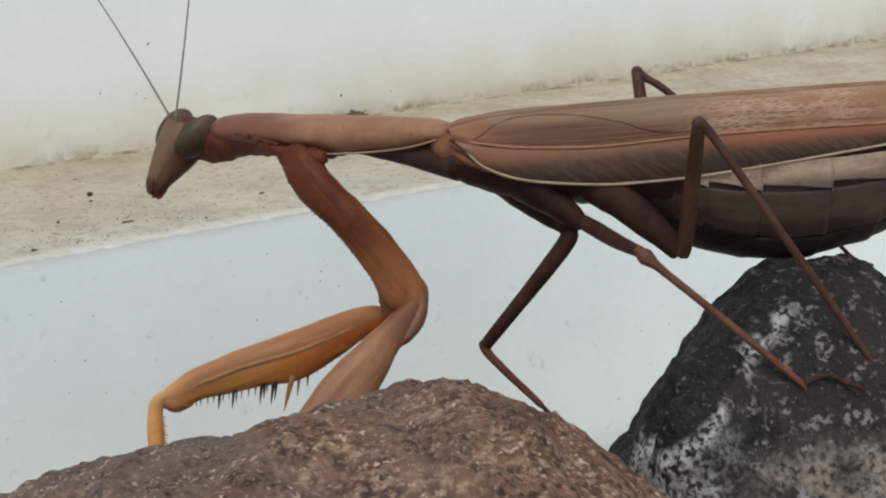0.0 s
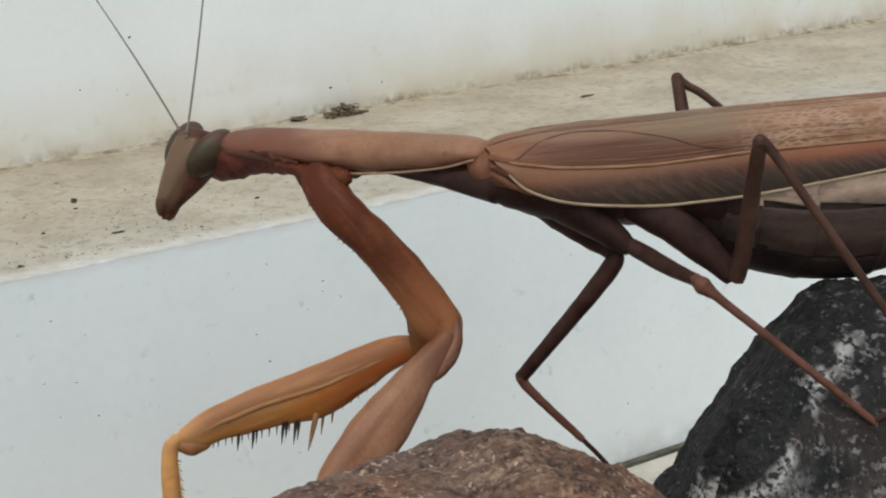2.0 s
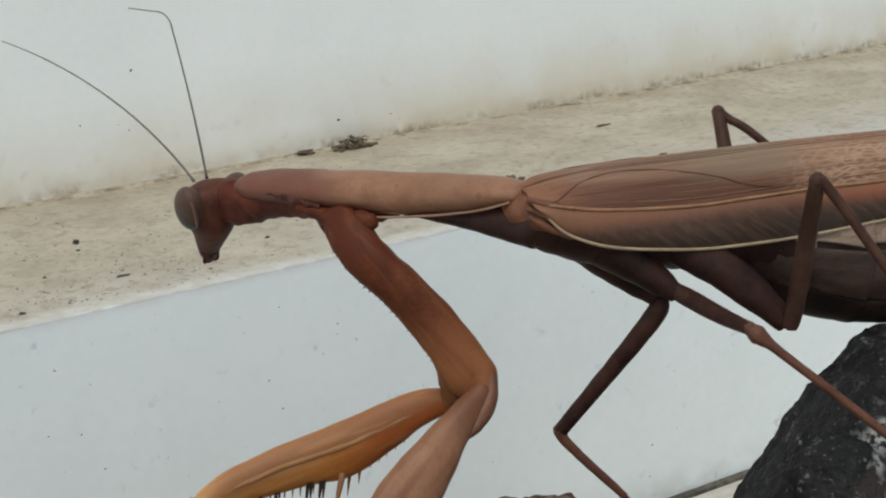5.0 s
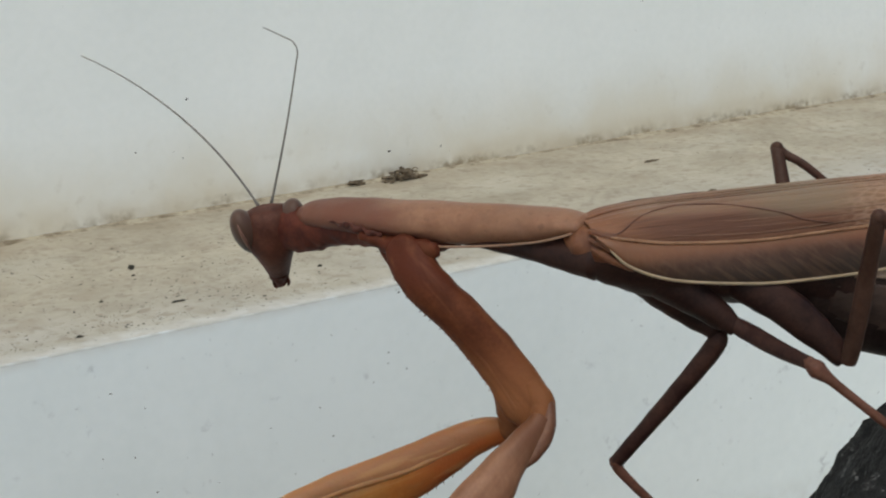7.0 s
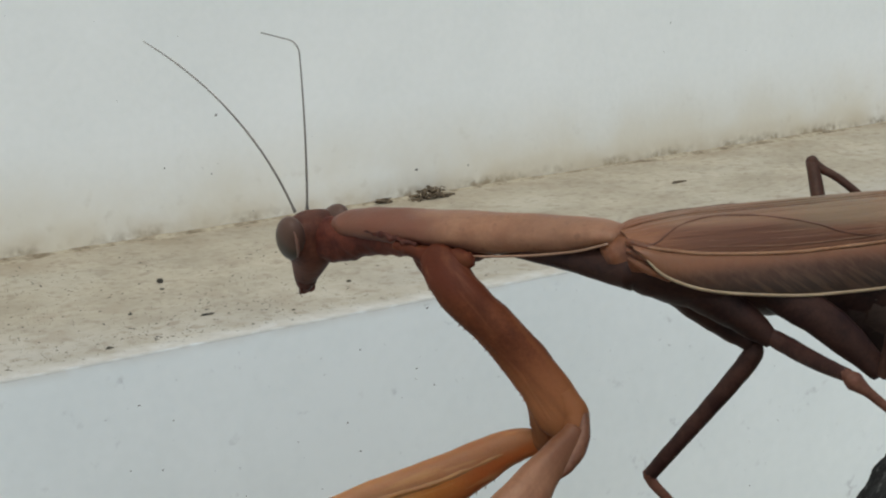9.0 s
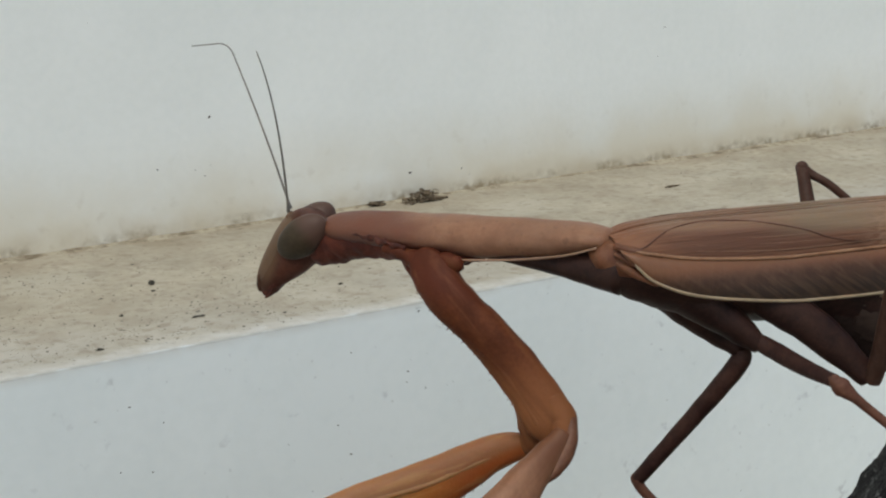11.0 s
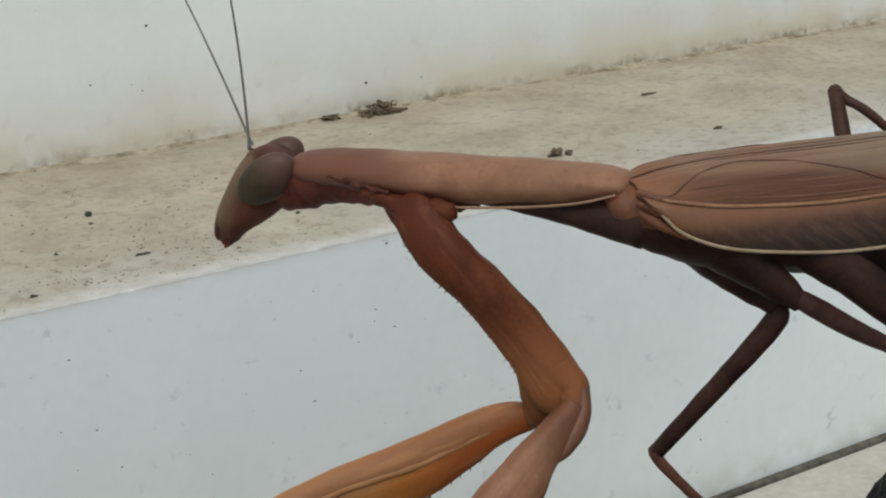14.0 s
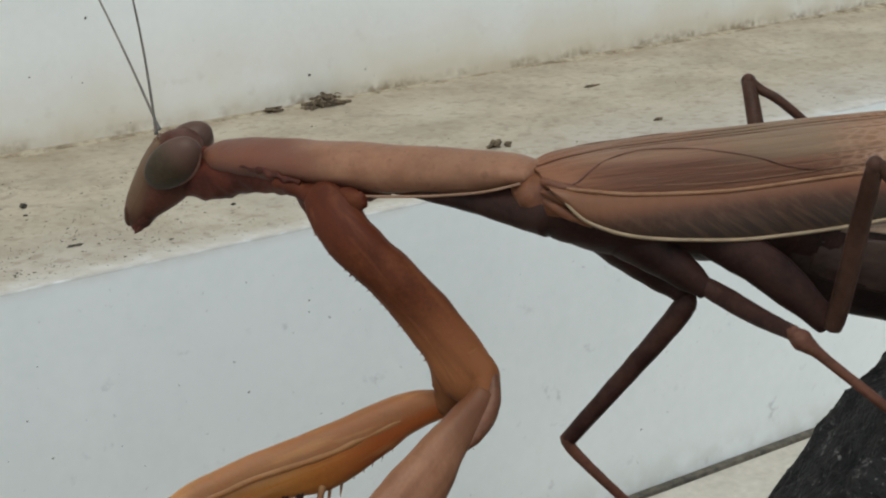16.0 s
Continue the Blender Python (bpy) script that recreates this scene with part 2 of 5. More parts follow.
def rock_dark_extra(nt, co, colour):
    # black shoulder above a slanting crest, its shade put into the colour; pale mineral crust thick on the low lump, in
    # thin veins below the crest; red-brown tint to one side
    across = (math.cos(VIEW_TURN), -math.sin(VIEW_TURN), 0.0)
    near = slanted(nt, co, (math.sin(VIEW_TURN), math.cos(VIEW_TURN), 0.0), -0.1128, -0.1148)
    low = times(nt, near, slanted(nt, co, CREST, 0.0172, 0.0163))
    crest = times(nt, low, slanted(nt, co, CREST, 0.0148, 0.0160))
    lump = times(nt, times(nt, low, along(nt, co, "Z", 0.0440, 0.0424)), slanted(nt, co, across, 0.0400, 0.0360))
    far_side = slanted(nt, co, across, 0.0385, 0.0430)
    side = slanted(nt, co, across, 0.0435, 0.0510)
    fine = noisy(nt, co, 1900, 0.47, 0.56, 9)
    colour = overlay(nt, noisy(nt, co, 900, 0.50, 0.68, 8), colour, (0.036, 0.035, 0.034), 0.5)
    colour = overlay(nt, times(nt, low, noisy(nt, co, 160, 0.38, 0.58)), colour, (0.030, 0.023, 0.021), 0.9)
    colour = overlay(nt, times(nt, side, noisy(nt, co, 130, 0.36, 0.56)), colour, (0.026, 0.019, 0.017), 0.85)
    # a few grains on the black shoulder, broken streaks beside it
    colour = overlay(nt, times(nt, fine, noisy(nt, co, 430, 0.61, 0.70, 7)), colour, (0.26, 0.255, 0.25), 0.75)
    colour = overlay(nt, times(nt, far_side, times(nt, fine, noisy(nt, co, 520, 0.57, 0.67, 7, (1, 1, 0.6)))), colour, (0.25, 0.24, 0.23), 0.65)
    # veins below the crest, crust on it and on the lump
    colour = overlay(nt, times(nt, low, times(nt, fine, noisy(nt, co, 560, 0.55, 0.64))), colour, (0.24, 0.22, 0.21), 0.65)
    colour = overlay(nt, times(nt, crest, times(nt, noisy(nt, co, 300, 0.40, 0.50), noisy(nt, co, 1700, 0.43, 0.54, 8))), colour, (0.44, 0.435, 0.42), 0.85)
    colour = overlay(nt, times(nt, lump, times(nt, noisy(nt, co, 330, 0.34, 0.52), noisy(nt, co, 1700, 0.42, 0.58, 9))), colour, (0.35, 0.35, 0.34), 0.8)
    foot = times(nt, far_side, along(nt, co, "Z", 0.0420, 0.0390))
    colour = overlay(nt, times(nt, foot, times(nt, noisy(nt, co, 230, 0.36, 0.52), noisy(nt, co, 1700, 0.36, 0.58, 8))), colour, (0.29, 0.24, 0.21), 0.8)
    return overlay(nt, noisy(nt, co, 2300, 0.63, 0.71), colour, (0.20, 0.195, 0.19), 0.5)


M["rock_brown"] = material("brown_rock", (0.066, 0.034, 0.024), (0.165, 0.088, 0.056), 560, 0.88, 0.08, 0.8, 2600, extra=rock_brown_extra, depth=0.0006, gloss=0.25)
M["rock_dark"] = material("dark_rock", (0.004, 0.0042, 0.0042), (0.017, 0.017, 0.017), 380, 0.75, 0.15, 1.0, 1900, extra=rock_dark_extra, depth=0.0011, gloss=0.25)


def chitin(name, dark, light, **kw):
    args = dict(scale=500, rough=0.52, rough_spread=0.14, bump=0.45, grain=3500, scatter=0.12, depth=0.00016, gloss=0.3)
    args.update(kw)
    return material(name, dark, light, **args)


def pronotum_extra(nt, co, colour):
    colour = overlay(nt, noisy(nt, co, 170, 0.46, 0.68, 8), colour, (0.15, 0.078, 0.050), 0.45)
    colour = overlay(nt, noisy(nt, co, 1500, 0.62, 0.72), colour, (0.12, 0.055, 0.035), 0.5)
    # red-brown collar in front of the forelegs, and a faint flush along the lower margin
    colour = overlay(nt, along(nt, co, "X", -0.0100, -0.0132), colour, (0.120, 0.042, 0.026), 0.8)
    colour = overlay(nt, times(nt, along(nt, co, "X", -0.0060, -0.0120), noisy(nt, co, 330, 0.45, 0.65)), colour, (0.17, 0.060, 0.036), 0.45)
    # dark red flank below the collar
    flank = times(nt, along(nt, co, "X", -0.0084, -0.0106), slanted(nt, co, (-0.10, 0.0, 1.0), -0.0004, -0.0012))
    return overlay(nt, times(nt, flank, noisy(nt, co, 420, 0.30, 0.52)), colour, (0.072, 0.021, 0.014), 0.85)


def coxa_extra(nt, co, colour):
    colour = overlay(nt, along(nt, co, "Z", -0.0085, -0.0140), colour, (0.25, 0.100, 0.042), 0.8)
    colour = overlay(nt, along(nt, co, "Z", -0.0072, -0.0040), colour, (0.086, 0.022, 0.012), 0.9)
    colour = overlay(nt, fibres(nt, co, (0.53, -0.40, -0.74), 700, 0.46, 0.66), colour, (0.060, 0.017, 0.008), 0.5)
    return overlay(nt, fibres(nt, co, (0.53, -0.40, -0.74), 1300, 0.54, 0.68), colour, (0.24, 0.095, 0.042), 0.22)


FEMUR_WAY = (-0.277, 0.0, 1.0)


def femur_extra(nt, co, colour):
    # tan upper side; amber toward the tip and deep orange near the joint below the ridge
    colour = overlay(nt, along(nt, co, "X", -0.0140, -0.0225), colour, (0.52, 0.235, 0.066), 0.9)
    colour = overlay(nt, along(nt, co, "X", -0.0158, -0.0095), colour, (0.30, 0.070, 0.018), 0.9)
    colour = overlay(nt, slanted(nt, co, FEMUR_WAY, -0.01555, -0.01480), colour, (0.28, 0.130, 0.062), 0.85)
    colour = overlay(nt, along(nt, co, "X", -0.0215, -0.0245), colour, (0.58, 0.32, 0.125), 0.6)
    colour = overlay(nt, fibres(nt, co, (-1.93, 0.09, -0.5), 800, 0.46, 0.66), colour, (0.22, 0.085, 0.026), 0.4)
    return overlay(nt, fibres(nt, co, (-1.93, 0.09, -0.5), 1500, 0.54, 0.68), colour, (0.52, 0.29, 0.12), 0.35)


def wing_extra(nt, co, colour):
    # pale film along the back, a greenish clear patch and a net of fine veins to the rear
    upper = slanted(nt, co, (0.06, 0.0, 1.0), 0.0004, 0.0010)
    colour = overlay(nt, upper, colour, (0.26, 0.155, 0.100), 0.6)
    cell = times(nt, times(nt, along(nt, co, "X", 0.0025, 0.0060), along(nt, co, "X", 0.0185, 0.0125)), times(nt, along(nt, co, "Z", -0.0017, -0.0010), along(nt, co, "Z", 0.0007, 0.0001)))
    colour = overlay(nt, cell, colour, (0.110, 0.047, 0.029), 0.65)
    patch = times(nt, along(nt, co, "X", 0.0095, 0.0145), along(nt, co, "X", 0.024, 0.0175))
    patch = times(nt, patch, along(nt, co, "Z", -0.0008, 0.0002))
    colour = overlay(nt, patch, colour, (0.20, 0.155, 0.10), 0.5)
    colour = overlay(nt, along(nt, co, "X", 0.0042, 0.0), colour, (0.24, 0.10, 0.050), 0.7)
    rear = along(nt, co, "X", 0.0165, 0.0245)
    colour = overlay(nt, rear, colour, (0.25, 0.125, 0.064), 0.65)
    return overlay(nt, times(nt, times(nt, rear, noisy(nt, co, 500, 0.35, 0.60, 5, (0.4, 1, 1))), cells(nt, co, 2600, 0.30, (0.38, 1, 1.3))), colour, (0.44, 0.28, 0.20), 0.9)


def costal_extra(nt, co, colour):
    # orange flush under the main vein, dark toward the edge, fine slanting veinlets
    colour = overlay(nt, times(nt, along(nt, co, "X", 0.016, 0.026), along(nt, co, "Z", -0.0036, -0.0022)), colour, (0.22, 0.064, 0.026), 0.8)
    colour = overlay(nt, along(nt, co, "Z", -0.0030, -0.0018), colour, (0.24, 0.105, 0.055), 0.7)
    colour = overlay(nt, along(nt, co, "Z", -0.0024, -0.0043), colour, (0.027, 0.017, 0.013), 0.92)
    return overlay(nt, fibres(nt, co, (1.0, 0.0, -0.75), 3600, 0.48, 0.64), colour, (0.17, 0.095, 0.062), 0.24)


def eye_extra(nt, co, colour):
    # olive low in front, red-brown toward the crown
    return overlay(nt, slanted(nt, co, (-0.6, 0.0, 0.8), -0.0001, 0.0013), colour, (0.100, 0.055, 0.042), 0.85)


def head_extra(nt, co, colour):
    colour = overlay(nt, along(nt, co, "X", 0.0014, 0.0025), colour, (0.120, 0.070, 0.040), 0.8)
    return overlay(nt, along(nt, co, "Z", -0.0032, -0.0050), colour, (0.050, 0.018, 0.012), 0.75)


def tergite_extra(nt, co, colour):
    # pale upper strip; brown toward the belly puts the lower shading into the colour
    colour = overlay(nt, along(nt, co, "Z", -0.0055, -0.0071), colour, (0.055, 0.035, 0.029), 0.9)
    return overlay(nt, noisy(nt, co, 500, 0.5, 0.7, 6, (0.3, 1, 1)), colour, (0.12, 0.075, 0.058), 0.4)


def outer_extra(nt, co, colour):
    # red-brown at the upper joint, faint lengthwise streaks
    colour = overlay(nt, fibres(nt, co, (-0.98, -0.44, -0.80), 900, 0.46, 0.64), colour, (0.15, 0.058, 0.028), 0.55)
    return overlay(nt, along(nt, co, "Z", -0.0182, -0.0150), colour, (0.115, 0.040, 0.018), 0.8)


M["pronotum"] = chitin("pronotum_brown", (0.222, 0.104, 0.060), (0.290, 0.147, 0.087), extra=pronotum_extra, rough=0.5)
M["neck"] = chitin("neck_red_brown", (0.058, 0.016, 0.012), (0.122, 0.035, 0.022), rough=0.55, gloss=0.10)
M["coxa"] = chitin("foreleg_red_brown", (0.080, 0.023, 0.010), (0.145, 0.045, 0.018), extra=coxa_extra, scale=260, gloss=0.10)
M["femur"] = chitin("foreleg_orange", (0.40, 0.145, 0.030), (0.50, 0.21, 0.050), extra=femur_extra, scatter=0.45, scale=260)
M["femur_ridge"] = chitin("foreleg_buff", (0.285, 0.125, 0.047), (0.35, 0.160, 0.064), scatter=0.45)
M["femur_outer"] = chitin("foreleg_pink_brown", (0.25, 0.115, 0.062), (0.35, 0.175, 0.100), scale=260, stretch=(1, 1, 0.4), extra=outer_extra)
M["joint"] = chitin("foreleg_joint_brown", (0.120, 0.048, 0.026), (0.19, 0.085, 0.048))
M["leg"] = chitin("leg_dark_brown", (0.028, 0.012, 0.010), (0.058, 0.027, 0.020), scatter=0.05, gloss=0.14)
M["leg_red"] = chitin("leg_red_brown", (0.085, 0.036, 0.024), (0.14, 0.062, 0.042), scatter=0.1, gloss=0.14)
M["leg_olive"] = chitin("leg_olive_brown", (0.046, 0.022, 0.015), (0.075, 0.038, 0.027), scatter=0.1, gloss=0.14)
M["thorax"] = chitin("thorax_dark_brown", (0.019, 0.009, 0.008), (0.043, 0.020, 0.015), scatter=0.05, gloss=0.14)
M["hinge"] = chitin("hinge_orange_brown", (0.10, 0.036, 0.018), (0.19, 0.076, 0.037), scatter=0.2)
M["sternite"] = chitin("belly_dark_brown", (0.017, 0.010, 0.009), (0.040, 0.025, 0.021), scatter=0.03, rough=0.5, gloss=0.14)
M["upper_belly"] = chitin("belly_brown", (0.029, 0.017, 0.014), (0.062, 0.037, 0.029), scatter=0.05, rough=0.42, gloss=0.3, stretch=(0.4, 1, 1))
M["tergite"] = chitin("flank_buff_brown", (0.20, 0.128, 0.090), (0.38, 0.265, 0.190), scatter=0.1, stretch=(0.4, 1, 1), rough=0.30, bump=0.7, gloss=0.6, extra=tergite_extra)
M["wing"] = chitin("wing_brown", (0.096, 0.038, 0.021), (0.176, 0.079, 0.044), extra=wing_extra, rough=0.55, stretch=(0.07, 1, 2.2), scale=2200, bump=0.7, contrast=(0.36, 0.66))
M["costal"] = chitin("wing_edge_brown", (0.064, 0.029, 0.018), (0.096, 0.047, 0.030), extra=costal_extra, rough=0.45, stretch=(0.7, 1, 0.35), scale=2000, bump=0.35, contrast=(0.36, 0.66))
M["rim"] = chitin("rim_pink_buff", (0.24, 0.135, 0.088), (0.33, 0.20, 0.14))
M["vein"] = chitin("vein_orange_buff", (0.22, 0.11, 0.060), (0.31, 0.17, 0.10), scatter=0.1)
M["edge_vein"] = chitin("edge_vein_cream", (0.27, 0.20, 0.13), (0.38, 0.285, 0.19), scatter=0.1)
M["cell_vein"] = chitin("cell_vein_brown", (0.070, 0.028, 0.018), (0.120, 0.052, 0.033), scatter=0.05)
M["wing_rib"] = chitin("wing_rib_brown", (0.13, 0.066, 0.040), (0.21, 0.115, 0.072), scatter=0.05)
M["eye"] = chitin("eye_grey_olive", (0.032, 0.022, 0.012), (0.060, 0.042, 0.025), scatter=0.0, rough=0.46, rough_spread=0.06, bump=0.08, extra=eye_extra, gloss=0.22)
M["eye_band"] = chitin("eye_band_pale", (0.16, 0.078, 0.058), (0.25, 0.135, 0.105), scatter=0.1)
M["face_plate"] = chitin("face_buff_brown", (0.115, 0.066, 0.037), (0.17, 0.102, 0.058), scatter=0.15, extra=head_extra)
M["head"] = chitin("head_red_brown", (0.055, 0.018, 0.012), (0.105, 0.038, 0.024), scatter=0.15, extra=head_extra, gloss=0.14)
M["mouth"] = chitin("mouth_dark_red", (0.04, 0.011, 0.008), (0.10, 0.03, 0.02), scatter=0.1, rough=0.55, gloss=0.2)
M["antenna"] = chitin("antenna_grey_brown", (0.16, 0.145, 0.13), (0.25, 0.225, 0.20), scatter=0.0)
M["spine_dark"] = chitin("spine_black", (0.022, 0.011, 0.008), (0.045, 0.024, 0.016), scatter=0.0, rough=0.65)
M["spine_pale"] = chitin("spine_amber", (0.186, 0.087, 0.037), (0.260, 0.136, 0.062), scatter=0.1)


# ---- mesh helpers: shapes are drawn in centimetres ----
def part(name, bm, mat, parent=None, label="", smooth=True):
    """One mesh object out of a bmesh drawn in centimetres, under parent."""
    for v in bm.verts:
        v.co *= CM
    bmesh.ops.recalc_face_normals(bm, faces=bm.faces)
    for f in bm.faces:
        f.smooth = smooth
    me = bpy.data.meshes.new(name)
    bm.to_mesh(me)
    bm.free()
    me.materials.append(M[mat])
    ob = new(name, me)
    if parent:
        ob.parent = parent
    if label:
        tagged(ob, label)
    return ob


def spline(points, sub):
    """Catmull-Rom through points of any dimension."""
    pts = [np.array(p, float) for p in points]
    out = []
    for i in range(len(pts) - 1):
        p0, p1, p2, p3 = pts[max(i - 1, 0)], pts[i], pts[i + 1], pts[min(i + 2, len(pts) - 1)]
        for k in range(sub):
            t = k / sub
            out.append(0.5 * (2 * p1 + (p2 - p0) * t + (2 * p0 - 5 * p1 + 4 * p2 - p3) * t * t + (3 * p1 - p0 - 3 * p2 + p3) * t ** 3))
    out.append(pts[-1])
    return out


def tube(rows, side=(0, 1, 0), n=16, sub=5, bm=None, rough=0.0, freq=6.0, square=2.0, ends=0.55):
    """A rounded limb. rows: x, y, z, half thickness across side, half height. side is the direction of the first half-width."""
    bm = bm or bmesh.new()
    sm = spline(rows, sub)
    s0 = Vector(side).normalized()
    rings = []
    count = len(sm)
    for i, r in enumerate(sm):
        c = Vector(r[:3])
        tan = (Vector(sm[min(i + 1, count - 1)][:3]) - Vector(sm[max(i - 1, 0)][:3])).normalized()
        s = (s0 - tan * s0.dot(tan)).normalized()
        u = tan.cross(s)
        ring = []
        for k in range(n):
            a = 2 * math.pi * k / n
            ca, sa = math.cos(a), math.sin(a)
            ca = math.copysign(abs(ca) ** (2 / square), ca)
            sa = math.copysign(abs(sa) ** (2 / square), sa)
            p = c + s * (ca * max(r[3], 1e-4)) + u * (sa * max(r[4], 1e-4))
            if rough:
                p += (p - c).normalized() * rough * noise.noise(p * freq)
            ring.append(bm.verts.new(p))
        rings.append(ring)
    for a, b in zip(rings, rings[1:]):
        for k in range(n):
            bm.faces.new((a[k], a[(k + 1) % n], b[(k + 1) % n], b[k]))
    for ring, r, q in ((rings[0], sm[0], sm[1]), (rings[-1], sm[-1], sm[-2])):
        c, d = Vector(r[:3]), (Vector(r[:3]) - Vector(q[:3])).normalized()
        tip = bm.verts.new(c + d * ends * min(r[3], r[4]))
        for k in range(n):
            bm.faces.new((ring[k], ring[(k + 1) % n], tip))
    return bm


def skin_line(rows, side, angles, widths, lift=0.0, sub=6):
    """Rows for tube() along the skin of the limb that tube(rows, side) makes; angles (degrees) and widths run from its first to its last row."""
    sm = spline(rows, sub)
    s0 = Vector(side).normalized()
    out = []
    for i, r in enumerate(sm):
        f = i / (len(sm) - 1)
        tan = (Vector(sm[min(i + 1, len(sm) - 1)][:3]) - Vector(sm[max(i - 1, 0)][:3])).normalized()
        s = (s0 - tan * s0.dot(tan)).normalized()
        u = tan.cross(s)
        a = radians(float(np.interp(f, [p for p, _ in angles], [q for _, q in angles])))
        w = float(np.interp(f, [p for p, _ in widths], [q for _, q in widths]))
        if w > 0:
            out.append((*(Vector(r[:3]) + s * math.cos(a) * (r[3] + lift) + u * math.sin(a) * (r[4] + lift)), w, w))
    return out


def blob(centre, radii, turn=None, n=20, bm=None, rough=0.0, freq=6.0):
    """An ellipsoid with an uneven skin."""
    bm = bm or bmesh.new()
    made = bmesh.ops.create_uvsphere(bm, u_segments=n, v_segments=max(6, n * 2 // 3), radius=1.0)["verts"]
    for v in made:
        p = Vector(v.co[i] * radii[i] for i in range(3))
        if rough:
            p *= 1 + rough * noise.noise(v.co * freq + Vector(centre))
        v.co = (turn @ p if turn else p) + Vector(centre)
    return bm


def spike(base, tip, r, n=7, bm=None):
    b, t = Vector(base), Vector(tip)
    mid = b.lerp(t, 0.5)
    return tube([(*b, r, r), (*mid, r * 0.72, r * 0.72), (*t, r * 0.12, r * 0.12)], side=(0.3, 1, 0.2), n=n, sub=3, bm=bm)


def box(x0, x1, y0, y1, z0, z1, bevel=0.0, seg=8):
    """A box in metres, edges rounded."""
    bm = bmesh.new()
    bmesh.ops.create_cube(bm, size=1.0)
    for v in bm.verts:
        v.co = Vector(((x0 + x1) / 2 + v.co.x * (x1 - x0), (y0 + y1) / 2 + v.co.y * (y1 - y0), (z0 + z1) / 2 + v.co.z * (z1 - z0))) / CM
    if bevel:
        bmesh.ops.bevel(bm, geom=bm.edges[:], offset=bevel / CM, segments=seg, affect="EDGES", profile=0.5)
    return bm


# ---- the setting: a white wall with a soiled ledge on a low white plinth ----
ground = part("ground", box(-60, 60, -60, 60, -0.2, 0.0), "ground", smooth=False)
tagged(ground, "pale weathered concrete paving beside the wall", "ground", kind="structure")

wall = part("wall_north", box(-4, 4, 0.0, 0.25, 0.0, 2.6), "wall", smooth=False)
tagged(wall, "white plastered wall, stained with damp at its foot", "wall", kind="structure")

ledge = part("trim", box(-4, 4, FACE_Y + 0.00016, 0.002, LEDGE_Z - 0.00012, LEDGE_Z), "ledge", smooth=False)
tagged(ledge, "tan weathered ledge top with gathered dirt", "ledge", kind="structure")

plinth = part("baseboard", box(-4, 4, FACE_Y, -0.0008, 0.0004, LEDGE_Z - 0.00004, 0.00014, 3), "face", smooth=False)
tagged(plinth, "smooth white painted plinth face with fine dark specks", "plinth", kind="structure")

gap = part("trim", box(-4, 4, FACE_Y - 0.0011, FACE_Y + 0.004, -0.004, 0.0005), "crack", smooth=False)
tagged(gap, "dark gritty joint between plinth and paving", "joint", kind="structure")

# ---- rocks: drawn along u (across the view) and v (away from it), from the spot under the insect's waist ----
WAIST = Vector((-4.33, -10.23, 6.38))
U_AXIS = Vector((math.cos(VIEW_TURN), -math.sin(VIEW_TURN), 0))
V_AXIS = Vector((math.sin(VIEW_TURN), math.cos(VIEW_TURN), 0))


def place_uv(u, v, z):
    return Vector((WAIST.x, WAIST.y, 0)) + U_AXIS * u + V_AXIS * v + Vector((0, 0, z))


def rock(name, mat, ridge, rough, seed, lobes=(), facet=0.0, nu=300, nphi=190):
    """A boulder lying along u. ridge rows: u, v of the crest, height, reach to the back, reach to the front, squareness."""
    bm = bmesh.new()
    per = spline(ridge, 12)
    us = np.array([r[0] for r in per])
    cols = []
    grid_u = np.linspace(us[0], us[-1], nu)
    table = np.array(per)
    off = Vector((seed * 7.3, seed * 3.1, seed * 5.7))
    for u in grid_u:
        _, vr, zr, bk, fr, sq = [np.interp(u, us, table[:, k]) for k in range(6)]
        col = []
        for k in range(nphi + 1):
            a = math.pi * k / nphi
            c, s = math.cos(a), math.sin(a)
            reach = bk if c > 0 else fr
            vv = vr + math.copysign(abs(c) ** (2 / sq), c) * reach
            zz = zr * abs(s) ** (2 / sq)
            p = Vector((u, vv, zz))
            for lu, lv, ru, rv, lh in lobes:
                q = ((u - lu) / ru) ** 2 + ((vv - lv) / rv) ** 2
                lip = min(1.0, max(0.0, (lv + 0.30 - vv) / 0.26))
                p.z += lh * math.exp(-q) * min(1, zz) * lip * lip * (3 - 2 * lip)
            out = Vector((0.15 * (u - 0.5 * (us[0] + us[-1])), c * 1.2, s * 1.5 + 0.2)).normalized()
            d = rough * (0.7 * noise.noise(p * 0.75 + off) + 0.6 * noise.noise(p * 1.9 + off) + 0.5 * noise.noise(p * 4.3 + off))
            d += rough * (0.36 * noise.noise(p * 9.0 + off) + 0.22 * noise.noise(p * 19.0 + off) + 0.14 * noise.noise(p * 37.0 + off))
            if facet:
                near = noise.voronoi(p * 1.15 + off)[0]
                fine = noise.voronoi(p * 3.1 + off)[0]
                d += facet * ((near[1] - near[0]) - 0.25) + 0.12 * facet * ((fine[1] - fine[0]) - 0.25)
            p += out * d
            p.z = max(p.z, 0.0) if 0 < k < nphi else 0.0
            w = place_uv(*p)
            col.append(bm.verts.new(w))
        cols.append(col)
    for a, b in zip(cols, cols[1:]):
        for k in range(nphi):
            bm.faces.new((a[k], a[k + 1], b[k + 1], b[k]))
        bm.faces.new((a[0], b[0], b[-1], a[-1]))
    for col in (cols[0], cols[-1]):
        bm.faces.new(col)
    return part(name, bm, mat)


